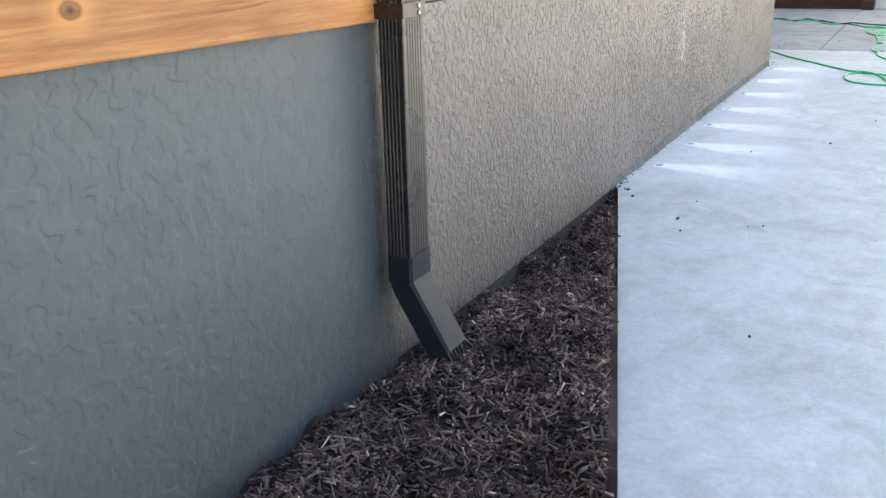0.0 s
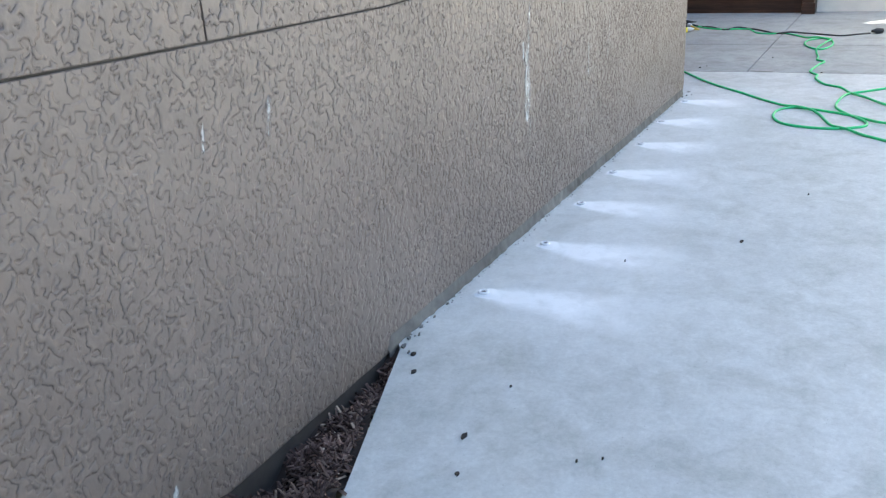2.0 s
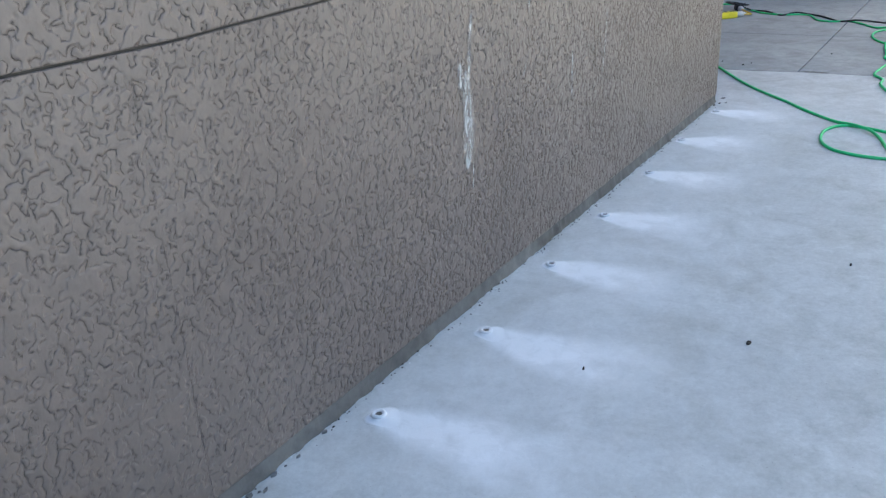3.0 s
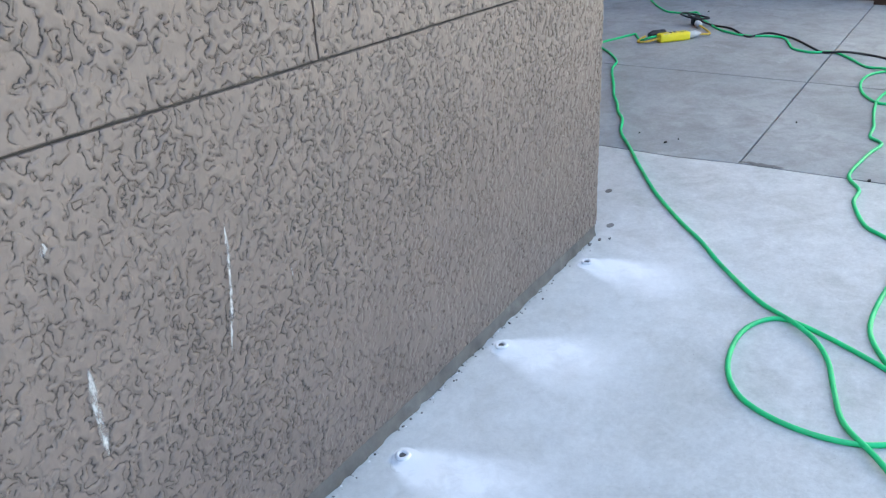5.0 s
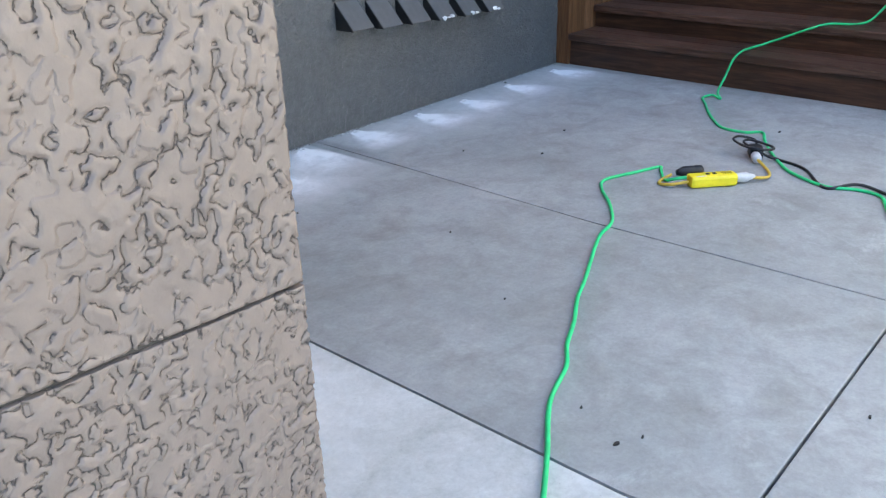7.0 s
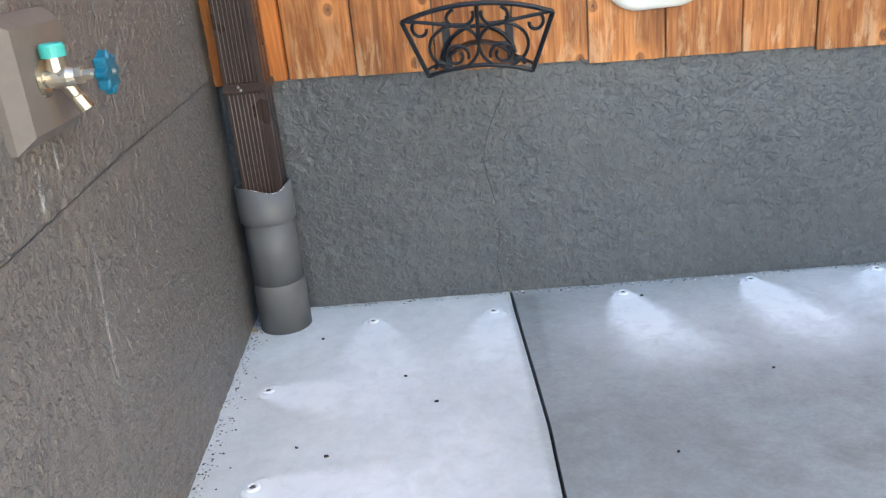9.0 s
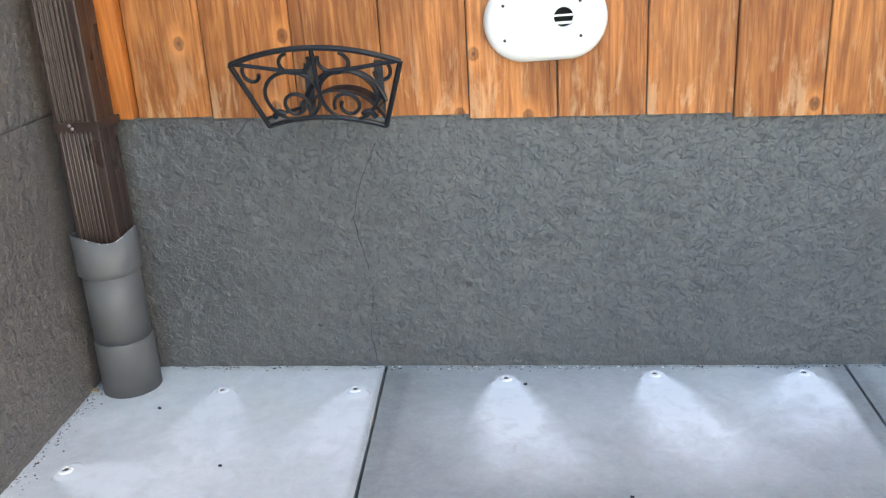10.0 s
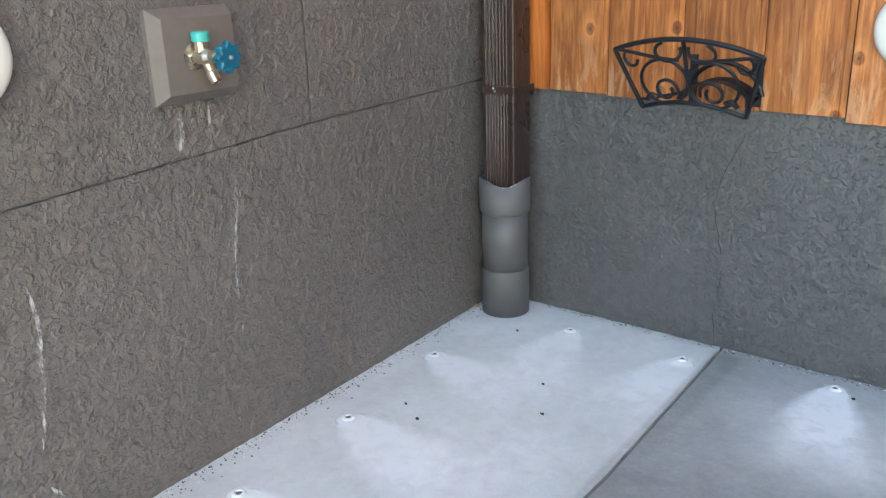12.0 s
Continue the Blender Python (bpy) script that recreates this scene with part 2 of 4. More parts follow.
CEDAR_TRIM = cedar("cedar_trim", (0.56, 0.17, 0.03), (0.66, 0.23, 0.05), worn=False, knots=0.0)
STEP_WOOD = cedar("dark_stained_wood", (0.050, 0.023, 0.013), (0.095, 0.047, 0.027), worn=False, rough=0.42, axis="y", knots=0.3)
STEP_WORN = cedar("worn_stair_edge", (0.070, 0.034, 0.021), (0.16, 0.088, 0.060), worn=False, rough=0.45, axis="y", knots=0.3)
SKIRT_WOOD = cedar("stair_side_wood", (0.13, 0.055, 0.022), (0.24, 0.11, 0.045), worn=False)
# Paler than the spout: a painted highlight for its ridges.
RIB_GLINT = plain("rib_glint_paint", (0.24, 0.20, 0.175), 0.35, vary=0.3, scale=60)
SPOUT = plain("brown_gutter_paint", (0.044, 0.027, 0.022), 0.30, vary=0.25, scale=14)
ELBOW = plain("dusty_gutter_paint", (0.034, 0.032, 0.036), 0.5, vary=0.3, scale=20, spec=0.25)
PIPE = plain("grey_pipe_paint", (0.118, 0.117, 0.116), 0.45, vary=0.15, scale=12)


def chipped_rim():
    k = Mat("chipped_pipe_rim", 0.6)
    return k.colour(k.mix(k.ramp(k.noise(95, 3, 0.6), (0.52, 0.0), (0.58, 1.0)), (0.118, 0.117, 0.116), (0.66, 0.66, 0.64))).m


PIPE_RIM = chipped_rim()
IRON = plain("black_iron", (0.016, 0.018, 0.023), 0.42, metal=0.3, vary=0.4, scale=60, relief=0.001)
WHITE = plain("white_plastic", (0.80, 0.78, 0.73), 0.42, vary=0.06, scale=9)
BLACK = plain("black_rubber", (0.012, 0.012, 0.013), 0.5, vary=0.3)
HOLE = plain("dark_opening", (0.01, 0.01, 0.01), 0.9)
STEEL = plain("zinc_screw", (0.45, 0.45, 0.44), 0.35, metal=1.0)
BRASS = plain("nickel_brass", (0.62, 0.55, 0.44), 0.3, metal=0.9, vary=0.3, scale=50)
TEAL = plain("teal_cap", (0.08, 0.46, 0.40), 0.45, vary=0.15)
BLUE = plain("blue_handle_paint", (0.008, 0.13, 0.22), 0.4, vary=0.35, scale=60)
YELLOW = plain("yellow_plastic", (0.85, 0.70, 0.02), 0.4, vary=0.1)
CLEAR = plain("milky_plastic", (0.55, 0.55, 0.56), 0.3, vary=0.2)
ORANGE = plain("yellow_cable", (0.62, 0.42, 0.05), 0.5)
GREEN = plain("green_cable", (0.045, 0.60, 0.20), 0.42, vary=0.25, scale=20)
BLOCK = plain("taupe_block_paint", (0.175, 0.150, 0.130), 0.55, vary=0.15)
HOOD = plain("grey_hood_paint", (0.10, 0.098, 0.095), 0.55, vary=0.15)
LINT = plain("white_lint", (0.8, 0.8, 0.8), 0.95, vary=0.1, relief=0.003)
CREAM = plain("cream_wall_paint", (0.74, 0.67, 0.575), 0.8, vary=0.12, scale=6, relief=0.002)
LIME = streak_lime()
LEAF = plain("dry_leaf", (0.03, 0.024, 0.02), 0.9)
LEAF_PALE = plain("pale_leaf", (0.42, 0.33, 0.2), 0.9)


# ---- building helpers ----
def to_object(name, me, material, parent=None, label=""):
    me.materials.append(material)
    ob = new(name, me)
    if parent is not None:
        ob.parent = parent
    if label:
        ob["label"] = label
    return ob


def part(name, bm, material, parent=None, label="", smooth=False):
    me = bpy.data.meshes.new(name)
    bm.to_mesh(me)
    bm.free()
    if smooth:
        for p in me.polygons:
            p.use_smooth = True
    return to_object(name, me, material, parent, label)


def thing(name, label, category, group=""):
    return tagged(new(name), label, category, group)


def box_bm(x0, x1, y0, y1, z0, z1, bevel=0.0, bm=None):
    bm = bm or bmesh.new()
    got = bmesh.ops.create_cube(bm, size=1)["verts"]
    for v in got:
        v.co = Vector(((x0 + x1) / 2 + v.co.x * (x1 - x0), (y0 + y1) / 2 + v.co.y * (y1 - y0), (z0 + z1) / 2 + v.co.z * (z1 - z0)))
    if bevel:
        edges = list({e for v in got for e in v.link_edges})
        bmesh.ops.bevel(bm, geom=edges, offset=bevel, segments=2, affect="EDGES", profile=0.6)
    return bm


def prism_bm(poly, z0, z1, bevel=0.0):
    """A level polygon, counted anticlockwise, pulled up from z0 to z1."""
    bm = bmesh.new()
    lo = [bm.verts.new((x, y, z0)) for x, y in poly]
    hi = [bm.verts.new((x, y, z1)) for x, y in poly]
    top = bm.faces.new(hi)
    bm.faces.new(lo[::-1])
    n = len(poly)
    for i in range(n):
        bm.faces.new((lo[i], lo[(i + 1) % n], hi[(i + 1) % n], hi[i]))
    if bevel:
        bmesh.ops.bevel(bm, geom=list(top.edges), offset=bevel, segments=2, affect="EDGES", profile=0.6)
    return bm


def lathe_bm(rings, seg=28, place=Matrix.Identity(4), bm=None):
    """Rings of (radius, height) turned round z, then set at a pose."""
    bm = bm or bmesh.new()
    rows = []
    for r, h in rings:
        rows.append([bm.verts.new(place @ Vector((r * math.cos(a), r * math.sin(a), h))) for a in (2 * math.pi * i / seg for i in range(seg))])
    for a, b in zip(rows, rows[1:]):
        for i in range(seg):
            bm.faces.new((a[i], a[(i + 1) % seg], b[(i + 1) % seg], b[i]))
    if rings[0][0] > 0.0005:
        bm.faces.new(rows[0][::-1])
    if rings[-1][0] > 0.0005:
        bm.faces.new(rows[-1])
    return bm


def smooth_line(points, step=0.02):
    """A Catmull-Rom line through the points, as Vectors."""
    p = [Vector(q) if len(q) == 3 else Vector((*q, 0)) for q in points]
    p = [p[0] * 2 - p[1]] + p + [p[-1] * 2 - p[-2]]
    out = []
    for a, b, c, d in zip(p, p[1:], p[2:], p[3:]):
        n = max(2, int((c - b).length / step))
        for i in range(n):
            t = i / n
            out.append(0.5 * (2 * b + (c - a) * t + (2 * a - 5 * b + 4 * c - d) * t * t + (3 * b - a - 3 * c + d) * t ** 3))
    out.append(p[-2])
    return out


def tube_bm(line, r, seg=8, bm=None, flat=1.0):
    """A round (or flattened) bar along a line."""
    bm = bm or bmesh.new()
    rows = []
    up = Vector((0, 0, 1))
    for i, q in enumerate(line):
        way = (line[min(i + 1, len(line) - 1)] - line[max(i - 1, 0)]).normalized()
        side = way.cross(up)
        if side.length < 0.05:
            side = way.cross(Vector((1, 0, 0)))
        side.normalize()
        nor = side.cross(way).normalized()
        rows.append([bm.verts.new(q + r * (math.cos(a) * side + flat * math.sin(a) * nor)) for a in (2 * math.pi * k / seg for k in range(seg))])
    for a, b in zip(rows, rows[1:]):
        for k in range(seg):
            bm.faces.new((a[k], a[(k + 1) % seg], b[(k + 1) % seg], b[k]))
    bm.faces.new(rows[0][::-1])
    bm.faces.new(rows[-1])
    bmesh.ops.recalc_face_normals(bm, faces=bm.faces[:])
    return bm


LATTICE = [np.random.RandomState(s).rand(256, 256) for s in range(12)]


def field(u, v, s=0):
    """Smooth random values from 0 to 1 on a plane, one unit from knot to knot."""
    a, b = np.floor(u).astype(int), np.floor(v).astype(int)
    fu, fv = u - a, v - b
    fu, fv = fu * fu * (3 - 2 * fu), fv * fv * (3 - 2 * fv)
    g = LATTICE[s % 12]
    a0, a1, b0, b1 = a & 255, (a + 1) & 255, b & 255, (b + 1) & 255
    return (g[a0, b0] * (1 - fu) + g[a1, b0] * fu) * (1 - fv) + (g[a0, b1] * (1 - fu) + g[a1, b1] * fu) * fv


def step_up(x, lo, hi):
    t = np.clip((x - lo) / (hi - lo), 0, 1)
    return t * t * (3 - 2 * t)


def trowelled(u, v, size, depth):
    """Relief of stucco of the lesser walls: flat islands with torn edges, and fine grit."""
    warp, cell = 0.22 * size, 0.8 * size
    wu = u + warp * (field(u / cell, v / cell, 1) - 0.5)
    wv = v + warp * (field(u / cell, v / cell, 2) - 0.5)
    n = 0.6 * field(wu / size, wv / (size * 1.25), 3) + 0.4 * field(wu / (size * 0.5), wv / (size * 0.6), 4)
    gate = 0.47 - 0.16 * (field(u / 0.16, v / 0.16, 6) - 0.5)
    isle = 0.9 * step_up(n, gate - 0.025, gate + 0.03) + 0.1 * step_up(n, gate + 0.08, gate + 0.2)
    return depth * (isle + 0.12 * field(u / 0.009, v / 0.009, 7) + 0.25 * field(u / 0.3, v / 0.3, 8))


def torn_relief(u, v, size, depth):
    """Relief of lace stucco, the distance from each furrow's middle, and how open the furrow is there."""
    warp, cell = 0.9 * size, 0.9 * size
    wu = u + warp * (field(u / cell, v / cell, 1) - 0.5)
    wv = v + warp * (field(u / cell, v / cell, 2) - 0.5)
    n = 0.66 * field(wu / size, wv / (size * 1.35), 3) + 0.34 * field(wu / (size * 0.48), wv / (size * 0.6), 4) - 0.5
    slope = np.hypot(np.gradient(n, axis=1) / np.maximum(1e-6, np.gradient(u, axis=1)), np.gradient(n, axis=0) / np.maximum(1e-6, np.gradient(v, axis=0)))
    off = np.clip(n / (slope + 2.0), -0.012, 0.012)
    dense = 0.55 + 0.30 * (field(u / 0.13, v / 0.11, 6) - 0.5) + 0.25 * (field(u / 0.5, v / 0.4, 9) - 0.5)
    gap = 0.6 * field(u / (size * 1.1), v / (size * 1.1), 10) + 0.4 * field(u / (size * 0.6), v / (size * 0.6), 5)
    torn = step_up(gap, 0.98 - dense, 1.10 - dense) * np.interp(u - 40, (-4.4, -3.2, -1.6), (0.35, 0.6, 1.0))
    h = -0.62 * torn * (1 - step_up(np.abs(off), 0.0010, 0.0034)) + 0.30 * step_up(off, -0.003, 0.002) * (0.4 + 0.6 * torn)
    return depth * (h + 0.10 * field(u / 0.009, v / 0.009, 7) + 0.5 * field(u / 0.07, v / 0.07, 11) + 0.3 * field(u / 0.3, v / 0.3, 8)), off, torn


def grid_mesh(name, pts, cover=None, rim=False):
    """A mesh from an array of points, rows by columns."""
    r, c = pts.shape[:2]
    me = bpy.data.meshes.new(name)
    i = np.arange(r * c).reshape(r, c)
    quads = np.stack((i[:-1, :-1], i[:-1, 1:], i[1:, 1:], i[1:, :-1]), -1).reshape(-1, 4)
    me.from_pydata(pts.reshape(-1, 3).tolist(), [], quads.tolist())
    soft = np.ones((r - 1, c - 1), dtype=bool)
    if rim:
        soft[0, :] = soft[-1, :] = soft[:, 0] = soft[:, -1] = False
    me.polygons.foreach_set("use_smooth", soft.reshape(-1))
    if cover is not None:
        me.attributes.new("cover", "FLOAT", "POINT").data.foreach_set("value", cover.reshape(-1).astype(np.float32))
    return me


def stucco_panel(parent, line, u0, u1, low, high, fine=0.0052, size=0.024, depth=0.0045, fine_top=1.12, paint=None, lace=True):
    """A stucco field on a wall. line(u) gives the wall's face (x, y, and the normal), low(u) and high(u) its edges."""
    us = np.linspace(u0, u1, max(3, int((u1 - u0) / fine)))
    us = np.concatenate(([us[0]], us, [us[-1]]))
    lo, hi = low(us), high(us)
    tall = float(np.max(hi) - np.min(lo))
    ts = np.linspace(0, 1, max(3, int(tall / fine)))
    if float(np.max(hi)) > fine_top + 0.1:
        cut = (fine_top - float(np.min(lo))) / tall
        ts = np.concatenate((np.linspace(0, cut, max(3, int(tall * cut / fine))), np.linspace(cut, 1, 8)[1:])) if cut > 0 else np.linspace(0, 1, 6)
    ts = np.concatenate(([0], ts, [1]))
    U, T = np.meshgrid(us, ts)
    Z = lo[None, :] * (1 - T) + hi[None, :] * T
    if lace:
        h, off, torn = torn_relief(U + 40, Z + 7, size, depth)
        h = h - depth
    else:
        h, off, torn = trowelled(U + 40, Z + 7, size, depth) - depth, None, None
    h[0, :] = h[-1, :] = -0.016
    h[:, 0] = h[:, -1] = -0.016
    x, y, nx, ny = line(U)
    pts = np.stack((x + nx * h, y + ny * h, Z), -1)
    me = grid_mesh("stucco_panel", pts, off, rim=True)
    if lace:
        me.attributes.new("torn", "FLOAT", "POINT").data.foreach_set("value", torn.reshape(-1).astype(np.float32))
    return to_object("stucco_panel", me, paint or STUCCO, parent)


# ---- the plan: wall A on y = 0, wall B from its corner at the origin, wall C at y = D ----
D = 2.083
END = 3.62
TOP, TOP_B, TOP_C = 3.1, 4.8, 6.4
LEAN_B = -0.055


def face_a(u):
    return u, u * 0, u * 0, u * 0 - 1


def face_b(u):
    n = math.hypot(1, LEAN_B)
    return LEAN_B * u, u, u * 0 + 1 / n, u * 0 - LEAN_B / n


def face_c(u):
    return u, u * 0 + D, u * 0, u * 0 - 1


def joint_a(u):
    return np.interp(u, (-4.4, -3.4, -2.9, -2.5, -2.15, -1.85, -1.55, -1.08, -0.5, 0.0), (0.772, 0.757, 0.753, 0.765, 0.787, 0.784, 0.775, 0.756, 0.733, 0.709))


def joint_b(u):
    return np.interp(u, (0.0, 0.55, 1.29, D), (0.700, 0.660, 0.690, 0.702))


def foot_c(u):
    return 0.682 - 0.032 * u


def flat(z):
    return lambda u: u * 0 + z


GAP = 0.0020
ground = part("ground", box_bm(-400, 400, -400, 400, -0.4, -0.16), EARTH)
tagged(ground, "bare dry ground around the house", "ground", kind="structure")

wall_a = tagged(part("wall_south", box_bm(-9, -0.03, 0.006, 0.3, -0.12, TOP), GROOVE), "grey painted stucco wall with scored joints", "wall", kind="structure")
wall_b = part("wall_west", prism_bm([(-0.3, 0.3), (-0.006, 0.007), (-0.006 + LEAN_B * (D + 0.3), D + 0.3), (-0.45, D + 0.3)], -0.12, TOP_B), GROOVE_PALE)
tagged(wall_b, "grey painted stucco wall of the recess", "wall", kind="structure")
wall_c = tagged(part("wall_north", box_bm(-0.2, END + 4.0, D + 0.006, D + 0.3, -0.12, TOP_C), STUCCO_GREY), "grey stucco wall under upright cedar boards", "wall", kind="structure")

# stucco fields between the scored joints
LEFT = -4.435
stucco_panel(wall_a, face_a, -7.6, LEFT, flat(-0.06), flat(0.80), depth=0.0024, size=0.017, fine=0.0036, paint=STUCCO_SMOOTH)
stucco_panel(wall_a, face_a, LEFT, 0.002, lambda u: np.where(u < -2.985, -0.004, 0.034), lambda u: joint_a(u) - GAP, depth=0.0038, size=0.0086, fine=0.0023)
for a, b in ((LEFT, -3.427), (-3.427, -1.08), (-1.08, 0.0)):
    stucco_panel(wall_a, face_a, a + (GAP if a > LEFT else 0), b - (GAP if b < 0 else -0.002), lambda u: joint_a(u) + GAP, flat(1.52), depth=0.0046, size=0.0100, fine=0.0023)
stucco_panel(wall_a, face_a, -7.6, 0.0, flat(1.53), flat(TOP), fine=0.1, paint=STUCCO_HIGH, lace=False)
stucco_panel(wall_b, face_b, 0.009, D - 0.001, flat(-0.012), lambda u: joint_b(u) - 0.0010, depth=0.0019, size=0.022, paint=STUCCO_B, lace=False)
for a, b in ((0.009, 1.29), (1.29, D - 0.001)):
    stucco_panel(wall_b, face_b, a + 0.0015, b - 0.0015, lambda u: joint_b(u) + 0.0010, flat(1.52), depth=0.0019, size=0.022, paint=STUCCO_B, lace=False)
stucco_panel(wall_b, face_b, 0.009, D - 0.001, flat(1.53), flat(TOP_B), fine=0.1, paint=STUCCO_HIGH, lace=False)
stucco_panel(wall_c, face_c, -0.128, END, flat(-0.012), lambda u: foot_c(u) + 0.03, depth=0.0030, size=0.050, paint=STUCCO_GREY, lace=False)

# rough footing under the stucco of wall A
us = np.linspace(-3.0, -0.004, 420)
rows = []
for z, out in ((-0.02, 0.004), (0.0, 0.002), (0.014, 0.006), (0.026, 0.008), (0.038, 0.012)):
    rows.append(np.stack((us, 0.008 - 0.007 * (field(us * 55, us * 0 + z * 60, 2) - 0.2) - (0.012 - out) * 0.8, us * 0 + z), -1))
to_object("footing", grid_mesh("footing", np.array(rows)), FOOTING, wall_a, "rough chipped concrete footing edge")

# wooden trim plank over the wall's far end, and the white sill over it
trim = thing("trim_plank", "knotty orange cedar trim plank on the stucco wall", "trim")
bm = box_bm(-7.6, -4.459, -0.024, 0.012, 0.752, 0.866, 0.003)
for v in bm.verts:
    v.co.z += -0.028 * (v.co.x + 4.43)
part("plank", bm, PLANK, trim)
bm = box_bm(-7.6, -4.459, -0.016, 0.012, 0.872, 0.99, 0.003)
for v in bm.verts:
    v.co.z += -0.028 * (v.co.x + 4.43)
part("sill", bm, WHITE, trim, "white painted sill board")

# ---- paving ----
paving = tagged(part("pavement", box_bm(-9.5, 5.2, -9.0, -0.9, -0.14, -0.036), FILLER), "pale broom-finished concrete paving with saw-cut joints", "pavement", kind="structure")
part("bed", prism_bm([(-3.05, -0.95), (END, -0.95), (END, D), (-0.12, D), (0.0, 0.0), (-2.9, 0.0)], -0.14, -0.032), FILLER, paving)
J1, J2, JY = 0.690, 1.752, -0.203


def slab(poly, material, label=""):
    return part("slab", prism_bm(poly, -0.12, 0.0, 0.004), material, paving, label)


slab([(-2.972, -0.02), (-2.94, 0.012), (-0.01, 0.012), (LEAN_B * D - 0.01, D + 0.01), (0.630, D + 0.01), (0.672, 1.36), (0.680, 0.86), (0.676, 0.0), (0.702, JY), (0.714, -0.67), (0.73, -9.0), (-9.5, -9.0), (-9.5, -2.28), (-6.2, -1.138)], SLAB_LIGHT)
slab([(0.638, D + 0.01), (0.680, 1.36), (0.688, 0.86), (0.684, 0.0), (0.709, JY + 0.003), (1.752, JY + 0.003), (1.735, 0.71), (1.766, 1.57), (1.780, D + 0.01)], SLAB_DARK)
slab([(1.786, D + 0.01), (1.772, 1.57), (1.741, 0.71), (1.758, JY + 0.003), (4.6, JY - 0.01), (4.6, D + 0.01)], SLAB_DARK)
slab([(0.710, JY - 0.003), (0.722, -0.67), (0.738, -9.0), (1.776, -9.0), (1.753, JY - 0.003)], SLAB_DARK)
slab([(1.759, JY - 0.003), (1.782, -9.0), (5.2, -9.0), (5.2, JY - 0.016)], SLAB_DARK)

# ---- bark mulch between the wall and the paving ----
bed = thing("mulch_bed", "dark brown shredded bark mulch with pale slivers", "mulch")
bed["kind"] = "stuff"


def edge_y(x):
    return -0.02 + (x + 2.972) * (1.118 / 3.228)


def mulch_height(x, y):
    far = np.clip((-x - 3.0) / 1.6, 0, 1)
    return -0.020 + 0.040 * far + 0.030 * np.exp(-((x + 4.40) ** 2 + (y + 0.24) ** 2) / 0.07) + 0.062 * (field(x * 7, y * 7, 1) - 0.5) + 0.044 * (field(x * 16, y * 16, 2) - 0.5) - 0.050 * np.exp(-((y + 0.030) / 0.060) ** 2) * np.clip((-x - 2.9) * 2, 0, 1)


mx = np.linspace(-7.4, -2.96, 420)
mt = np.linspace(0, 1, 90)
MX, MT = np.meshgrid(mx, mt)
MY = 0.01 * (1 - MT) + (edge_y(MX) + 0.004) * MT
MZ = np.minimum(mulch_height(MX, MY), 0.05)
to_object("soil", grid_mesh("soil", np.stack((MX, MY, MZ), -1)[::-1]), SOIL, bed)
rnd = random.Random(4)
verts, quads = [], []
for i in range(33000):
    x = -2.98 - 3.2 * rnd.random() ** 0.9
    ye = edge_y(x)
    y = ye + 0.024 + (-ye - 0.03) * rnd.random()
    if y > -0.01:
        continue
    long = rnd.choice((0.003, 0.004, 0.006, 0.009, 0.014, 0.020)) * (0.6 + rnd.random())
    wide, thick = min(long, 0.0010 + 0.0028 * rnd.random()), 0.001 + 0.001 * rnd.random()
    m = Matrix.Translation((x, y, float(mulch_height(np.array(x), np.array(y))) + 0.004 + 0.006 * rnd.random())) @ Euler((rnd.gauss(0, 0.6), rnd.gauss(0, 0.45), rnd.random() * 6.3)).to_matrix().to_4x4()
    o = len(verts)
    for sx, sy, sz in ((-1, -1, -1), (1, -0.7, -1), (1, 0.7, -1), (-1, 1, -1), (-0.9, -1, 1), (0.8, -0.6, 1), (0.9, 0.6, 1), (-0.8, 0.9, 1)):
        verts.append((m @ Vector((sx * long, sy * wide, sz * thick)))[:])
    for f in ((3, 2, 1, 0), (4, 5, 6, 7), (0, 1, 5, 4), (1, 2, 6, 5), (2, 3, 7, 6), (3, 0, 4, 7)):
        quads.append([o + k for k in f])
me = bpy.data.meshes.new("bark_chips")
me.from_pydata(verts, [], quads)
to_object("bark_chips", me, CHIP, bed)

# ---- cedar boards over wall C ----
SEAMS = [0.083, 0.268, 0.480, 0.687, 0.885, 1.087, 1.287, 1.479, 1.672, 1.866]
while SEAMS[-1] < END - 0.1:
    SEAMS.append(SEAMS[-1] + 0.196)
SEAMS[-1] = END
rnd = random.Random(9)
for a, b in zip(SEAMS, SEAMS[1:]):
    low = float(foot_c((a + b) / 2)) + rnd.uniform(-0.004, 0.004)
    tilt = -0.016 * (b - a)
    prof = [(a + 0.0015, 0.0), (a + 0.0015, -0.019), (a + 0.004, -0.021), (b - 0.017, -0.021), (b - 0.015, -0.016), (b - 0.0015, -0.016), (b - 0.0015, 0.0)]
    bm = bmesh.new()
    lo = [bm.verts.new((x, D + 0.010 + y, low + tilt * (x - a) / (b - a))) for x, y in prof]
    hi = [bm.verts.new((x, D + 0.010 + y, TOP_C)) for x, y in prof]
    bm.faces.new(lo[::-1])
    bm.faces.new(hi)
    for i in range(len(prof)):
        j = (i + 1) % len(prof)
        bm.faces.new((lo[i], lo[j], hi[j], hi[i]))
    bmesh.ops.recalc_face_normals(bm, faces=bm.faces[:])
    part("board", bm, CEDAR, wall_c)
part("corner_trim", box_bm(-0.115, 0.081, D - 0.034, D + 0.012, 0.678, TOP_C, 0.003), CEDAR_TRIM, wall_c, "smooth orange corner trim board")


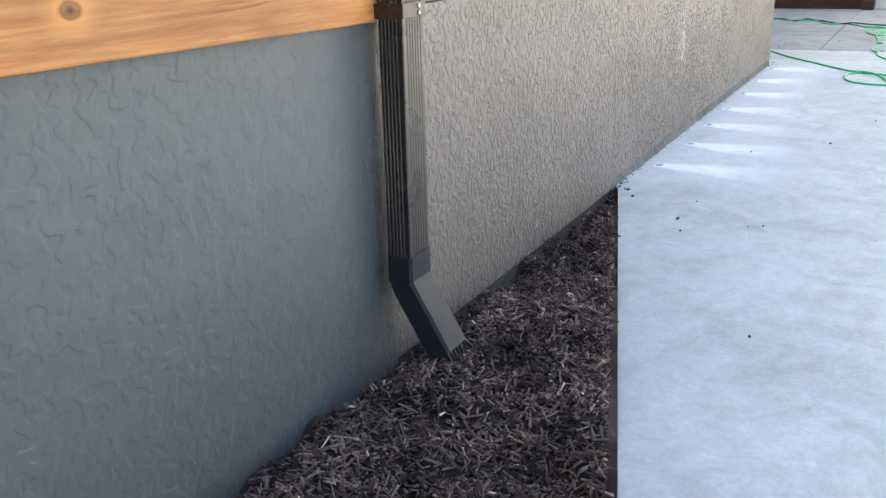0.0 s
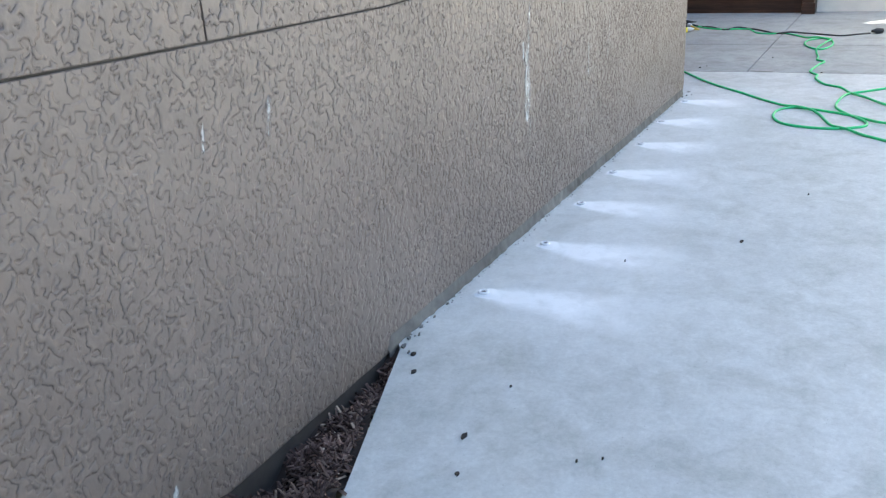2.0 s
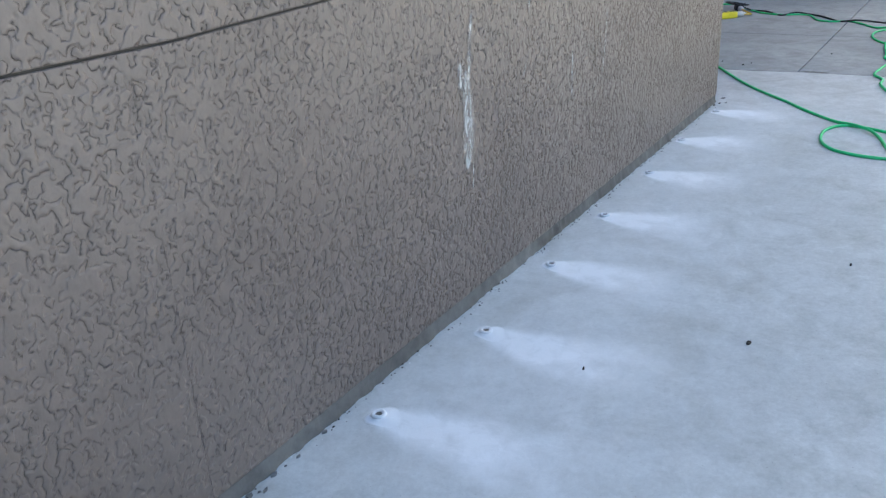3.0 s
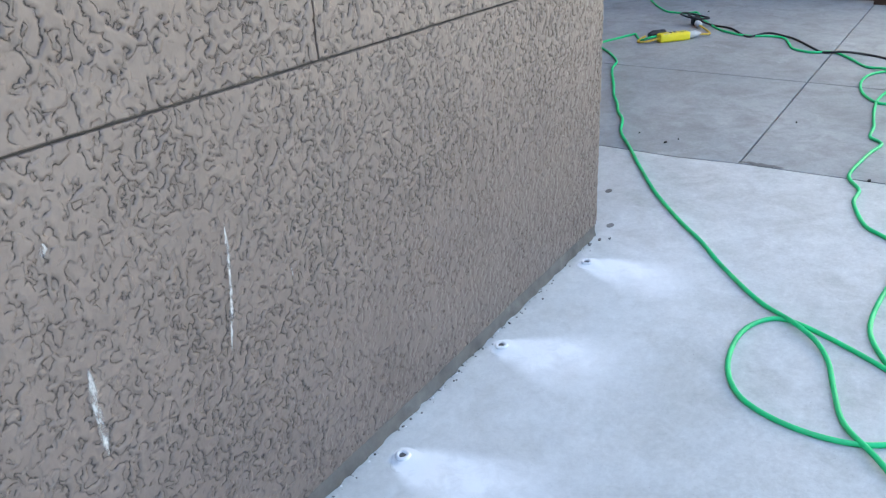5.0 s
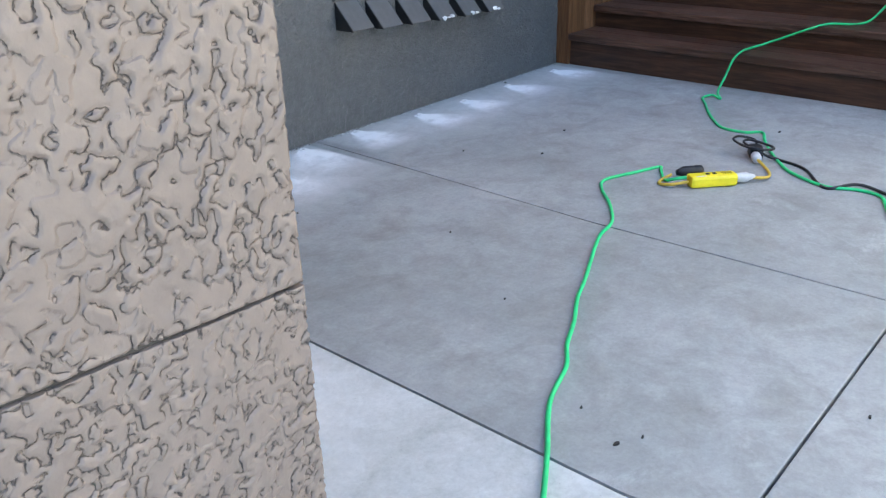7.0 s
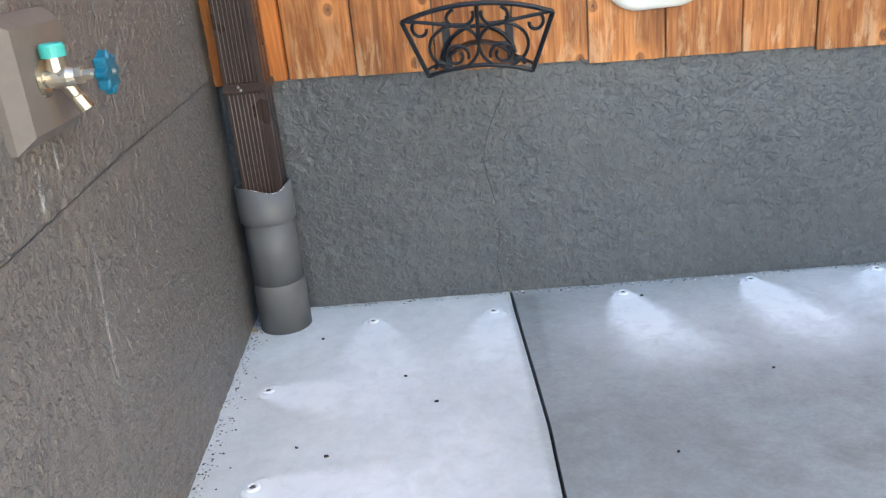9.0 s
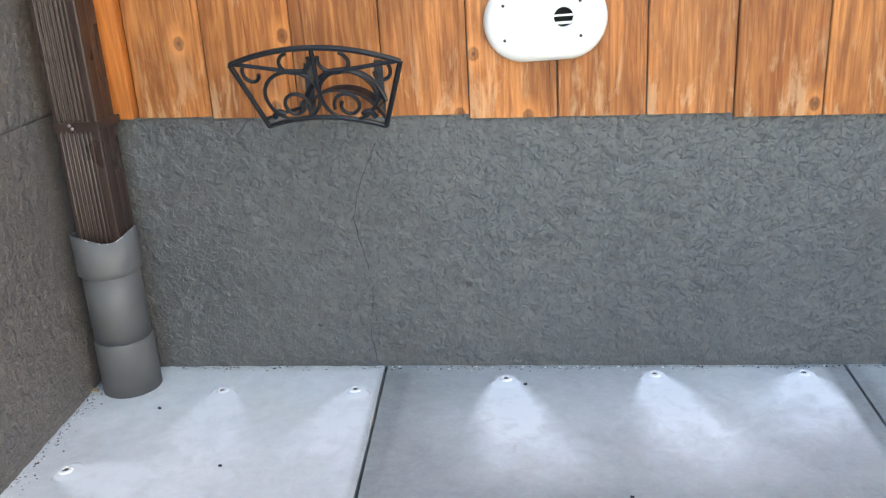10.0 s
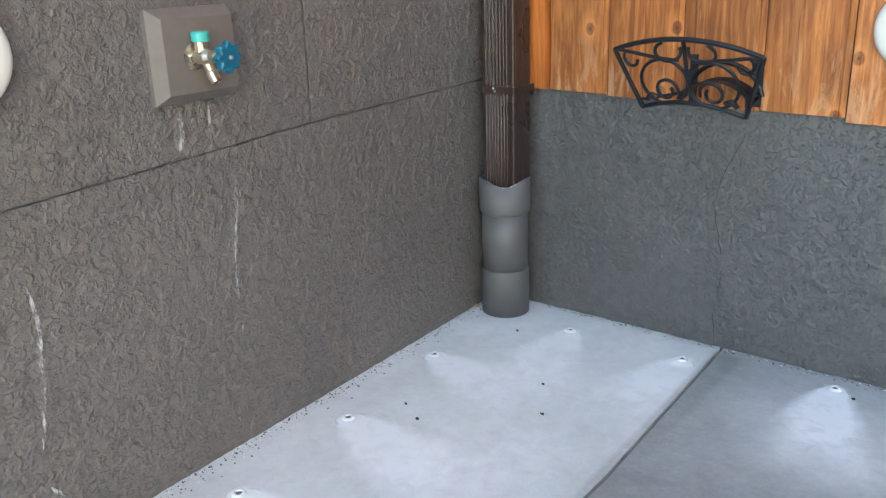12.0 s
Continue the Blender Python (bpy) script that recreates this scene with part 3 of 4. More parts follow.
# ---- downspouts ----
def ribbed_spout(x0, x1, y0, y1, z0, z1, ribs=7, inset=0.12, deep=0.0022):
    """A rectangular downspout with grooves up its front and sides."""
    w, d = x1 - x0, y1 - y0
    pts = []

    def side(p, q, n, deep):
        p, q = Vector(p), Vector(q)
        way = q - p
        nor = Vector((way.y, -way.x)).normalized()
        pts.append(p + way * 0.03)
        for i in range(n):
            a = inset + (1 - 2 * inset) * i / n
            s = (1 - 2 * inset) / n
            for f, g in ((0.0, 0), (0.22, 1), (0.62, 1), (0.84, 0)):
                pts.append(p + way * (a + s * f) - nor * deep * g)
        pts.append(p + way * 0.97)

    side((x0, y0), (x1, y0), ribs, deep)
    side((x1, y0), (x1, y1), 2, 0.0012)
    side((x1, y1), (x0, y1), 1, 0.0)
    side((x0, y1), (x0, y0), 5, 0.0020)
    bm = bmesh.new()
    lo = [bm.verts.new((p.x, p.y, z0)) for p in pts]
    hi = [bm.verts.new((p.x, p.y, z1)) for p in pts]
    for i in range(len(pts)):
        j = (i + 1) % len(pts)
        bm.faces.new((lo[i], lo[j], hi[j], hi[i]))
    bm.faces.new(lo[::-1])
    bm.faces.new(hi)
    return bm


def swept_box(line, half_x, half_t, bm=None):
    """A rectangular pipe swept in the plane of y and z."""
    bm = bm or bmesh.new()
    rows = []
    for i, q in enumerate(line):
        way = (line[min(i + 1, len(line) - 1)] - line[max(i - 1, 0)]).normalized()
        nor = Vector((0, way.z, -way.y))
        c = 0.006
        ring = [(-half_x + c, -half_t), (half_x - c, -half_t), (half_x, -half_t + c), (half_x, half_t - c), (half_x - c, half_t), (-half_x + c, half_t), (-half_x, half_t - c), (-half_x, -half_t + c)]
        rows.append([bm.verts.new(q + Vector((a, 0, 0)) + nor * b) for a, b in ring])
    for a, b in zip(rows, rows[1:]):
        for k in range(8):
            bm.faces.new((a[k], a[(k + 1) % 8], b[(k + 1) % 8], b[k]))
    bm.faces.new(rows[0][::-1])
    bm.faces.new(rows[-1])
    bmesh.ops.recalc_face_normals(bm, faces=bm.faces[:])
    return bm


spout = thing("downspout", "brown metal downspout with a kicked-out elbow over mulch", "downspout")
SX = -4.442


def leaning(bm):
    """The spout leans a little along the wall."""
    for v in bm.verts:
        v.co.x += 0.045 * (v.co.z - 0.47)
    return bm


part("pipe", leaning(ribbed_spout(SX - 0.038, SX + 0.038, -0.087, -0.030, 0.255, TOP, 6, deep=0.0014)), SPOUT, spout)
elbow_line = smooth_line([(SX, -0.0585, 0.262), (SX, -0.0590, 0.226), (SX, -0.068, 0.200), (SX, -0.105, 0.140), (SX, -0.150, 0.066)], 0.012)
elbow = part("elbow", leaning(swept_box(elbow_line, 0.040, 0.030)), ELBOW, spout, "dusty grey-brown outlet elbow")
for i in range(5):
    x = SX - 0.026 + 0.013 * i
    rib = [Vector((x, y - 0.0262, z - 0.0160)) for y, z in ((-0.078, 0.184), (-0.105, 0.140), (-0.147, 0.071))]
    part("rib", leaning(tube_bm(rib, 0.0022, 6)), ELBOW, elbow)
part("collar", leaning(swept_box([Vector((SX, -0.0585, 0.278)), Vector((SX, -0.0585, 0.216))], 0.0415, 0.0310)), ELBOW, spout, "grey collar")
strap = part("strap", leaning(box_bm(SX - 0.041, SX + 0.041, -0.0905, -0.004, 0.760, 0.788, 0.001)), SPOUT, spout)
for dz in (0.767, 0.780):
    part("screw", lathe_bm([(0.005, 0), (0.005, 0.002), (0.0025, 0.0035)], 10, Matrix.Translation((SX + 0.030, -0.0905, dz)) @ pose(0, 0, 0, 90)), STEEL, strap)

PX, PY = -0.013, 1.980
spout = thing("downspout", "brown ribbed metal downspout set into a grey drain pipe", "downspout")
part("pipe", ribbed_spout(-0.060, 0.045, 1.944, 2.030, 0.36, TOP_B, 7), SPOUT, spout)
pipe = bpy.data.objects[spout.children[0].name]
# Thin pale strips draw the glints along the spout's ridges.
for i in range(7):
    x = -0.049 + 0.0105 * i
    for z0, z1 in ((0.395, 0.668), (0.700, 2.2)):
        part("rib", tube_bm([Vector((x, 1.9435, z0)), Vector((x, 1.9435, (z0 + z1) / 2)), Vector((x, 1.9435, z1))], 0.0010, 6), RIB_GLINT, pipe, "pale rib painted as a glint", smooth=True)
strap = part("strap", box_bm(-0.063, 0.048, 1.941, D - 0.035, 0.674, 0.694, 0.001), SPOUT, spout)
for dx, dz in ((-0.022, 0.688), (-0.016, 0.680)):
    part("screw", lathe_bm([(0.004, 0), (0.004, 0.002), (0.002, 0.0035)], 10, Matrix.Translation((dx, 1.941, dz)) @ pose(0, 0, 0, 90)), STEEL, strap)
drain = thing("drain_pipe", "grey painted plastic drain pipe standing on the concrete", "pipe")
part("base_hub", lathe_bm([(0.0725, 0.0), (0.0725, 0.137), (0.0705, 0.142), (0.0690, 0.144)], 40, Matrix.Translation((PX, PY, 0))), PIPE, drain, smooth=True)
part("shaft", lathe_bm([(0.0690, 0.130), (0.0690, 0.330)], 40, Matrix.Translation((PX, PY, 0))), PIPE, drain, smooth=True)
# the top hub is cut to a wavy saddle and hollow
bm = bmesh.new()
seg = 48
rings = []
for r, base in ((0.0690, 0.318), (0.0752, 0.324), (0.0760, 0.334), (0.0760, None), (0.0712, None), (0.0712, 0.345)):
    ring = []
    for i in range(seg):
        a = 2 * math.pi * i / seg
        z = base if base else 0.422 - 0.011 * max(0.0, math.cos(a - radians(-52))) ** 6 + 0.004 * math.cos(3 * a)
        ring.append(bm.verts.new((PX + r * math.cos(a), PY + r * math.sin(a), z)))
    rings.append(ring)
for a, b in zip(rings, rings[1:]):
    for i in range(seg):
        bm.faces.new((a[i], a[(i + 1) % seg], b[(i + 1) % seg], b[i]))
part("top_hub", bm, PIPE, drain, smooth=True)
rim = [Vector((PX + 0.0736 * math.cos(a), PY + 0.0736 * math.sin(a), 0.4215 - 0.011 * max(0.0, math.cos(a - radians(-52))) ** 6 + 0.004 * math.cos(3 * a))) for a in (2 * math.pi * i / 48 for i in range(49))]
part("rim", tube_bm(rim, 0.0022, 6), PIPE_RIM, drain, "chipped pale rim")


# ---- white oval access covers ----
def access_cover(m, label):
    """A domed stadium-shaped cover in its own x and z, facing -y, with a round louvred hole and four screws."""
    half, r = 0.047, 0.089
    top = thing("access_cover", label, "cover", "oval wall covers")
    seg = 56

    def ring(shrink, y):
        out = []
        for i in range(seg):
            a = 2 * math.pi * i / seg
            cx = half if math.cos(a) >= 0 else -half
            out.append(Vector((cx + (r - shrink) * math.cos(a), y, (r - shrink) * math.sin(a))))
        return out

    hx, hz, hr = 0.040, 0.004, 0.021
    bm = bmesh.new()
    rows = [[bm.verts.new(v) for v in ring(s, y)] for s, y in ((0.004, 0.0), (0.0, -0.004), (0.0, -0.016), (0.004, -0.026), (0.012, -0.032), (0.024, -0.034))]
    for a, b in zip(rows, rows[1:]):
        for i in range(seg):
            j = (i + 1) % seg
            bm.faces.new((a[j], a[i], b[i], b[j]))
    inner = [bm.verts.new((hx + hr * math.cos(2 * math.pi * i / seg), -0.034, hz + hr * math.sin(2 * math.pi * i / seg))) for i in range(seg)]
    deep = [bm.verts.new((v.co.x, -0.010, v.co.z)) for v in inner]
    for i in range(seg):
        j = (i + 1) % seg
        bm.faces.new((rows[-1][j], rows[-1][i], inner[i], inner[j]))
        bm.faces.new((inner[j], inner[i], deep[i], deep[j]))
    plate = part("plate", bm, WHITE, top, smooth=True)
    for p in plate.data.polygons:
        p.use_smooth = p.center.y > -0.0335
    part("opening", lathe_bm([(0.0215, 0), (0.0215, 0.002)], 32, Matrix.Translation((hx, -0.010, hz)) @ pose(0, 0, 0, 90)), HOLE, top, "dark opening")
    for dz, tall in ((0.004, 0.002), (-0.012, 0.0028)):
        w = math.sqrt(hr * hr - dz * dz)
        part("louvre", box_bm(hx - w, hx + w, -0.0365, -0.028, hz + dz - tall, hz + dz + tall, 0.0008), WHITE, top)
    collar = [Vector((hx + 0.0245 * math.cos(a), -0.034, hz + 0.0245 * math.sin(a))) for a in (2 * math.pi * i / 40 for i in range(41))]
    part("collar", tube_bm(collar, 0.0022, 6), WHITE, top)
    for x in (-0.090, 0.076):
        for z in (0.036, -0.038):
            part("screw", lathe_bm([(0.0036, 0), (0.0036, 0.001), (0.002, 0.0022)], 12, Matrix.Translation((x, -0.0335, z)) @ pose(0, 0, 0, 90)), GROOVE, top)
    top.matrix_world = m
    return top


access_cover(pose(1.062, D - 0.0115, 0.862, 0, -1.3, 0), "white domed oval cover screwed to cedar boards")
access_cover(pose(LEAN_B * 0.475 + 0.001, 0.475, 0.915, 0, 0, 90 + 3.2), "white domed oval cover screwed to grey stucco")


# ---- hose holder ----
def hose_holder():
    top = thing("hose_holder", "black wrought-iron scrollwork hose holder on cedar boards", "hose holder")
    X, ZB = 0.595, 0.672

    def front(u, v):
        """A place on the fan-shaped front: u from -1 to 1 across, v from 0 to 1 up."""
        a = u * 0.36
        rr = 0.36 + 0.150 * v
        return Vector((X + rr * math.sin(a) * (1.0 - 0.02 * v), 1.882 - 0.060 * v - 0.018 * (1 - u * u), ZB - 0.36 + 0.028 + rr * math.cos(a) - 0.004 * u))

    def bar(name, line, r, flat=1.0):
        part(name, tube_bm(line, r, 8, flat=flat), IRON, top)

    bar("top_bar", [front(-1 + i / 12, 1) for i in range(25)], 0.0058)
    bar("bottom_bar", [front(-1 + i / 12, 0) for i in range(25)], 0.0055)
    for u in (-1, 1):
        bar("side_bar", [front(u, i / 8) for i in range(9)], 0.0058)
    bar("centre_bar", [front(0, 0.45 + 0.55 * i / 6) for i in range(7)], 0.0050)

    def scroll(cu, cv, ru, rv, a0, a1, shrink=0.0, name="scroll"):
        n = 30
        bar(name, [front(cu + ru * (1 - shrink * i / n) * math.cos(radians(a0 + (a1 - a0) * i / n)), cv + rv * (1 - shrink * i / n) * math.sin(radians(a0 + (a1 - a0) * i / n))) for i in range(n + 1)], 0.0042)

    for s in (-1, 1):
        scroll(s * 0.40, 0.34, 0.40 * s, 0.36, -40, 330)
        scroll(s * 0.40, 0.20, 0.22 * s, 0.20, 200, -210, 0.55)
        scroll(s * 0.25, 0.82, 0.20 * s, 0.17, 160, 430, 0.2)
        scroll(s * 0.80, 0.78, 0.13 * s, 0.15, 60, -160, 0.4)
        bar("brace", [front(s * (0.95 - 0.85 * i / 10), 0.98 - 0.30 * math.sin(i / 10 * 1.57)) for i in range(11)], 0.0042)
        bar("leaf", [front(s * (0.62 + 0.2 * i / 8), 0.10 + 0.06 * math.sin(i / 8 * 3.1)) for i in range(9)], 0.0065)
    # back straps on the boards and the arched saddle that carries the hose
    for x in (X - 0.080, X + 0.085):
        part("back_strap", box_bm(x - 0.010, x + 0.010, D - 0.016, D - 0.0115, 0.668, 0.790, 0.001), IRON, top)
    line = [(x, z) for x, z in ((X + 0.098 * math.sin(a), 0.655 + 0.078 * math.cos(a)) for a in (-1.15 + 2.3 * i / 16 for i in range(17)))]
    bm = bmesh.new()
    rows = []
    for x, z in line:
        rows.append([bm.verts.new((x, y, z + dz)) for y, dz in ((1.990, 0.0), (1.990, 0.004), (2.03, -0.001), (D - 0.012, 0.004), (D - 0.012, 0.0), (2.03, -0.005))])
    for a, b in zip(rows, rows[1:]):
        for k in range(6):
            bm.faces.new((a[k], a[(k + 1) % 6], b[(k + 1) % 6], b[k]))
    bm.faces.new(rows[0][::-1])
    bm.faces.new(rows[-1])
    bmesh.ops.recalc_face_normals(bm, faces=bm.faces[:])
    part("saddle", bm, IRON, top)
    for u, y in ((-0.97, 0.12), (0.97, 0.12)):
        part("stay", tube_bm([front(u, y), Vector((X + 0.098 * math.copysign(0.9, u), 1.99, 0.700)), Vector((X + 0.098 * math.copysign(0.9, u), D - 0.013, 0.700))], 0.0042, 8), IRON, top)
    part("back_arch", tube_bm([Vector((X + 0.100 * math.sin(a), D - 0.016, 0.672 + 0.100 * math.cos(a))) for a in (-1.35 + 2.7 * i / 18 for i in range(19))], 0.0055, 8), IRON, top)


hose_holder()


# ---- vent hoods ----
def vent_hood():
    """A wedge-shaped hood about its back's lower left corner, facing -y."""
    w, h, d = 0.122, 0.112, 0.100
    top = thing("vent_hood", "grey painted wedge-shaped dryer vent hood on dark stucco", "vent hood", "row of vent hoods")
    bm = bmesh.new()
    a = [bm.verts.new(p) for p in ((0.004, 0, h), (w, 0, h), (w, -d, 0.004), (0.004, -d, 0.004))]
    b = [bm.verts.new(p) for p in ((0.004, 0, h - 0.008), (w, 0, h - 0.008), (w, -d + 0.006, 0.0), (0.004, -d + 0.006, 0.0))]
    for f in ((3, 2, 1, 0),):
        bm.faces.new([a[i] for i in f])
        bm.faces.new([b[i] for i in f][::-1])
    for i in range(4):
        j = (i + 1) % 4
        bm.faces.new((a[i], a[j], b[j], b[i]))
    bmesh.ops.recalc_face_normals(bm, faces=bm.faces[:])
    part("cover", bm, HOOD, top)
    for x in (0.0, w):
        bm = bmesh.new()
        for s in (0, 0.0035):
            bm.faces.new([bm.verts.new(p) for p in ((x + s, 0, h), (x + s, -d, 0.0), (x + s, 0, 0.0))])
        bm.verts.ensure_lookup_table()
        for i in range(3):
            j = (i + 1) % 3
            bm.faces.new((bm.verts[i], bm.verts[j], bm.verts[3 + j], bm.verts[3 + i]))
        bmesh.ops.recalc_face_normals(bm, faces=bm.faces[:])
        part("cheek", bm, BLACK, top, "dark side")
    part("flange", box_bm(-0.006, w + 0.008, -0.006, 0.004, h + 0.002, h + 0.010, 0.001), HOOD, top)
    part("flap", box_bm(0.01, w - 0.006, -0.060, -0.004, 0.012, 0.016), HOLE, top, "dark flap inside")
    return top


hood = vent_hood()
hood.matrix_world = pose(1.945, D - 0.001, 0.436)
for i, (x, z) in enumerate(((2.118, 0.422), (2.300, 0.414), (2.481, 0.404), (2.664, 0.396), (2.845, 0.390))):
    h = copy_thing(hood, pose(x, D - 0.001, z))
    if i >= 2:
        h["label"] = "grey dryer vent hood with white lint on its lip"
rnd = random.Random(3)
for x, z, n in ((2.545, 0.400, 7), (2.73, 0.398, 4), (2.90, 0.392, 5)):
    bm = bmesh.new()
    for i in range(n):
        s = rnd.uniform(0.005, 0.011)
        got = bmesh.ops.create_icosphere(bm, subdivisions=1, radius=s)["verts"]
        o = Vector((x + rnd.uniform(-0.03, 0.03), D - 0.100 + rnd.uniform(-0.006, 0.006), z + rnd.uniform(0.004, 0.016)))
        for v in got:
            v.co = o + Vector((v.co.x * rnd.uniform(0.7, 1.8), v.co.y, v.co.z * rnd.uniform(0.5, 1.0)))
    tagged(part("lint", bm, LINT), "tuft of white lint clinging to a vent hood", "lint", "lint on the vent hoods")

# ---- outdoor tap on its block ----
tap = thing("outdoor_tap", "metal garden tap with blue wheel handle and teal cap", "tap")
BY, BZ = 0.967, 0.876
tilt = pose(LEAN_B * BY, BY, BZ, 0, 0, 3.15)


def at_b(bm):
    """Turns what is built with x out of wall B, y along it, z up, to its place."""
    bmesh.ops.transform(bm, matrix=tilt, verts=bm.verts[:])
    return bm


block = thing("mounting_block", "grey painted square block behind the garden tap", "mounting block")
bm = bmesh.new()
rows = []
for x, s in ((-0.006, 0.0), (0.010, 0.0), (0.030, 0.017), (0.032, 0.019)):
    rows.append([bm.verts.new((x, y, z)) for y, z in ((-0.096 + s, -0.089 + s), (0.097 - s * 0.4, -0.089 + s), (0.097 - s * 0.4, 0.089 - s), (-0.096 + s, 0.089 - s))])
for a, b in zip(rows, rows[1:]):
    for i in range(4):
        j = (i + 1) % 4
        bm.faces.new((a[i], a[j], b[j], b[i]))
bm.faces.new(rows[-1])
bmesh.ops.recalc_face_normals(bm, faces=bm.faces[:])
part("plate", at_b(bm), BLOCK, block)


def along(name, pts, rings_r, material, label="", seg=16):
    p, q = (Vector((0.030 + (v[0] - 0.030) * 0.78, v[1] - 0.006, v[2])) for v in pts)
    m = Matrix.Translation(p) @ (q - p).to_track_quat("Z", "Y").to_matrix().to_4x4()
    ln = (q - p).length
    bm = lathe_bm([(r, ln * f) for f, r in rings_r], seg, m)
    return part(name, at_b(bm), material, tap, label, smooth=False)


along("flange", ((0.030, -0.004, -0.002), (0.037, -0.004, -0.002)), ((0, 0.026), (0.7, 0.026), (1, 0.018)), BRASS)
along("body", ((0.034, -0.004, -0.002), (0.088, 0.0, -0.002)), ((0, 0.011), (0.3, 0.015), (0.75, 0.015), (1, 0.011)), BRASS)
along("bonnet", ((0.084, 0.0, -0.002), (0.116, 0.002, -0.002)), ((0, 0.009), (0.15, 0.013), (0.5, 0.013), (0.52, 0.0085), (1, 0.0085)), BRASS, seg=6)
along("stem", ((0.114, 0.002, -0.002), (0.142, 0.003, -0.002)), ((0, 0.0075), (1, 0.0075)), BRASS)
along("spout", ((0.062, 0.0, -0.004), (0.092, 0.004, -0.050)), ((0, 0.010), (0.55, 0.0095), (0.6, 0.0115), (1, 0.0115)), BRASS)
along("vacuum_breaker", ((0.058, -0.002, 0.006), (0.058, -0.002, 0.030)), ((0, 0.013), (1, 0.013)), BRASS)
along("cap", ((0.058, -0.002, 0.026), (0.058, -0.002, 0.045)), ((0, 0.0175), (0.75, 0.0175), (0.95, 0.016), (1, 0.013)), TEAL, "teal plastic cap", 24)
bm = bmesh.new()
seg = 64
rows = []
for x, k in ((0.108, 0.86), (0.111, 1.0), (0.123, 1.0), (0.126, 0.86)):
    row = []
    for i in range(seg):
        a = 2 * math.pi * i / seg
        r = (0.0265 + 0.0042 * math.cos(8 * a)) * k
        row.append(bm.verts.new((x, -0.003 + r * math.cos(a), -0.002 + r * math.sin(a))))
    rows.append(row)
for a, b in zip(rows, rows[1:]):
    for i in range(seg):
        j = (i + 1) % seg
        bm.faces.new((a[i], a[j], b[j], b[i]))
bm.faces.new(rows[-1])
bm.faces.new(rows[0][::-1])
bmesh.ops.recalc_face_normals(bm, faces=bm.faces[:])
wheel = part("wheel_handle", at_b(bm), BLUE, tap, "lobed blue wheel handle")
bm = lathe_bm([(0.0045, 0), (0.0045, 0.003), (0.002, 0.005)], 12, Matrix.Translation((0.126, -0.003, -0.002)) @ pose(0, 0, 0, 0, 90, 0))
part("screw", at_b(bm), STEEL, wheel)

# ---- wooden steps at the recess's end ----
stairs = thing("wooden_steps", "dark-stained wooden steps with worn plank treads", "steps")
S0, S1 = -0.205, 2.004
for i, (x, z) in enumerate(((3.575, 0.172), (3.83, 0.292), (4.085, 0.41), (4.34, 0.53), (4.6, 0.65))):
    part("riser", box_bm(x + 0.028, x + 0.052, S0, S1, 0.0 if i == 0 else z - 0.16, z - 0.036, 0.002), STEP_WOOD, stairs)
    part("tread", box_bm(x, x + 0.155, S0, S1, z - 0.036, z, 0.006), STEP_WORN, stairs, "scuffed front tread plank")
    part("tread", box_bm(x + 0.160, x + 0.30, S0, S1, z - 0.036, z - 0.001, 0.005), STEP_WORN, stairs)
post = thing("stair_post", "dark brown wooden post beside the steps", "post")
part("shaft", box_bm(3.50, 3.62, -0.302, -0.208, 0.0, 3.0, 0.006), STEP_WOOD, post)
part("plinth", box_bm(3.488, 3.632, -0.312, -0.206, 0.0, 0.09, 0.005), STEP_WOOD, post)
skirt = thing("stair_side_boards", "upright brown stained boards beside the steps", "boards")
part("corner_board", box_bm(3.585, 3.625, 2.006, D + 0.004, 0.002, 3.0, 0.004), SKIRT_WOOD, skirt)
for i in range(7):
    x = 3.628 + 0.12 * i
    part("board", box_bm(x, x + 0.117, 2.012, 2.034, 0.0, 3.0, 0.004), SKIRT_WOOD, skirt)
wall_e = tagged(part("wall_east", box_bm(3.66, 3.9, -9.0, -0.312, -0.1, 5.0), CREAM), "cream painted wall beyond the steps", "wall", kind="structure")
# Added out of view to cut sky light from the west on wall A.
west_blocker = tagged(part("wall_far_west", box_bm(-8.9, -8.6, -9.0, -0.01, -0.16, 4.6), STUCCO_GREY), "unseen dark grey wall added to block western sky light", "wall", kind="structure")
wall_d = tagged(part("wall_stair_back", box_bm(5.1, 5.3, -0.4, D, -0.1, 2.8), STEP_WOOD), "dark timber wall behind the steps", "wall", kind="structure")
part("stair_side", box_bm(3.9, 5.1, -0.34, -0.30, -0.1, 2.8), STEP_WOOD, wall_d)


# ---- drill holes and the dust blown from them ----
def fan(X, Y, hole):
    """How thickly the dust of one hole lies at the places X, Y."""
    x, y, way, length, width, seed, thick = hole
    ca, sa = math.cos(radians(way)), math.sin(radians(way))
    S, W = (X - x) * ca + (Y - y) * sa, (Y - y) * ca - (X - x) * sa
    q = np.clip(S / length, 0, 1)
    half = 0.030 + 1.15 * width * q ** 0.7
    bend = random.Random(seed).uniform(-0.25, 0.25)
    T = (W - bend * length * q * q * 0.5 - 0.03 * (field(q * 3 + seed, W * 9 + seed, 3) - 0.5) * q) / half
    c = np.clip(1 - q, 0, 1) ** 1.1 * np.clip(1 - np.abs(T) ** 2.0, 0, 1) ** 1.2 * np.clip((S + 0.03) / 0.03, 0, 1)
    return np.clip(c * thick * 1.25 * (0.5 + 1.0 * field(q * 6 + seed, T * 2.5 + 9, 4)), 0, 0.97)


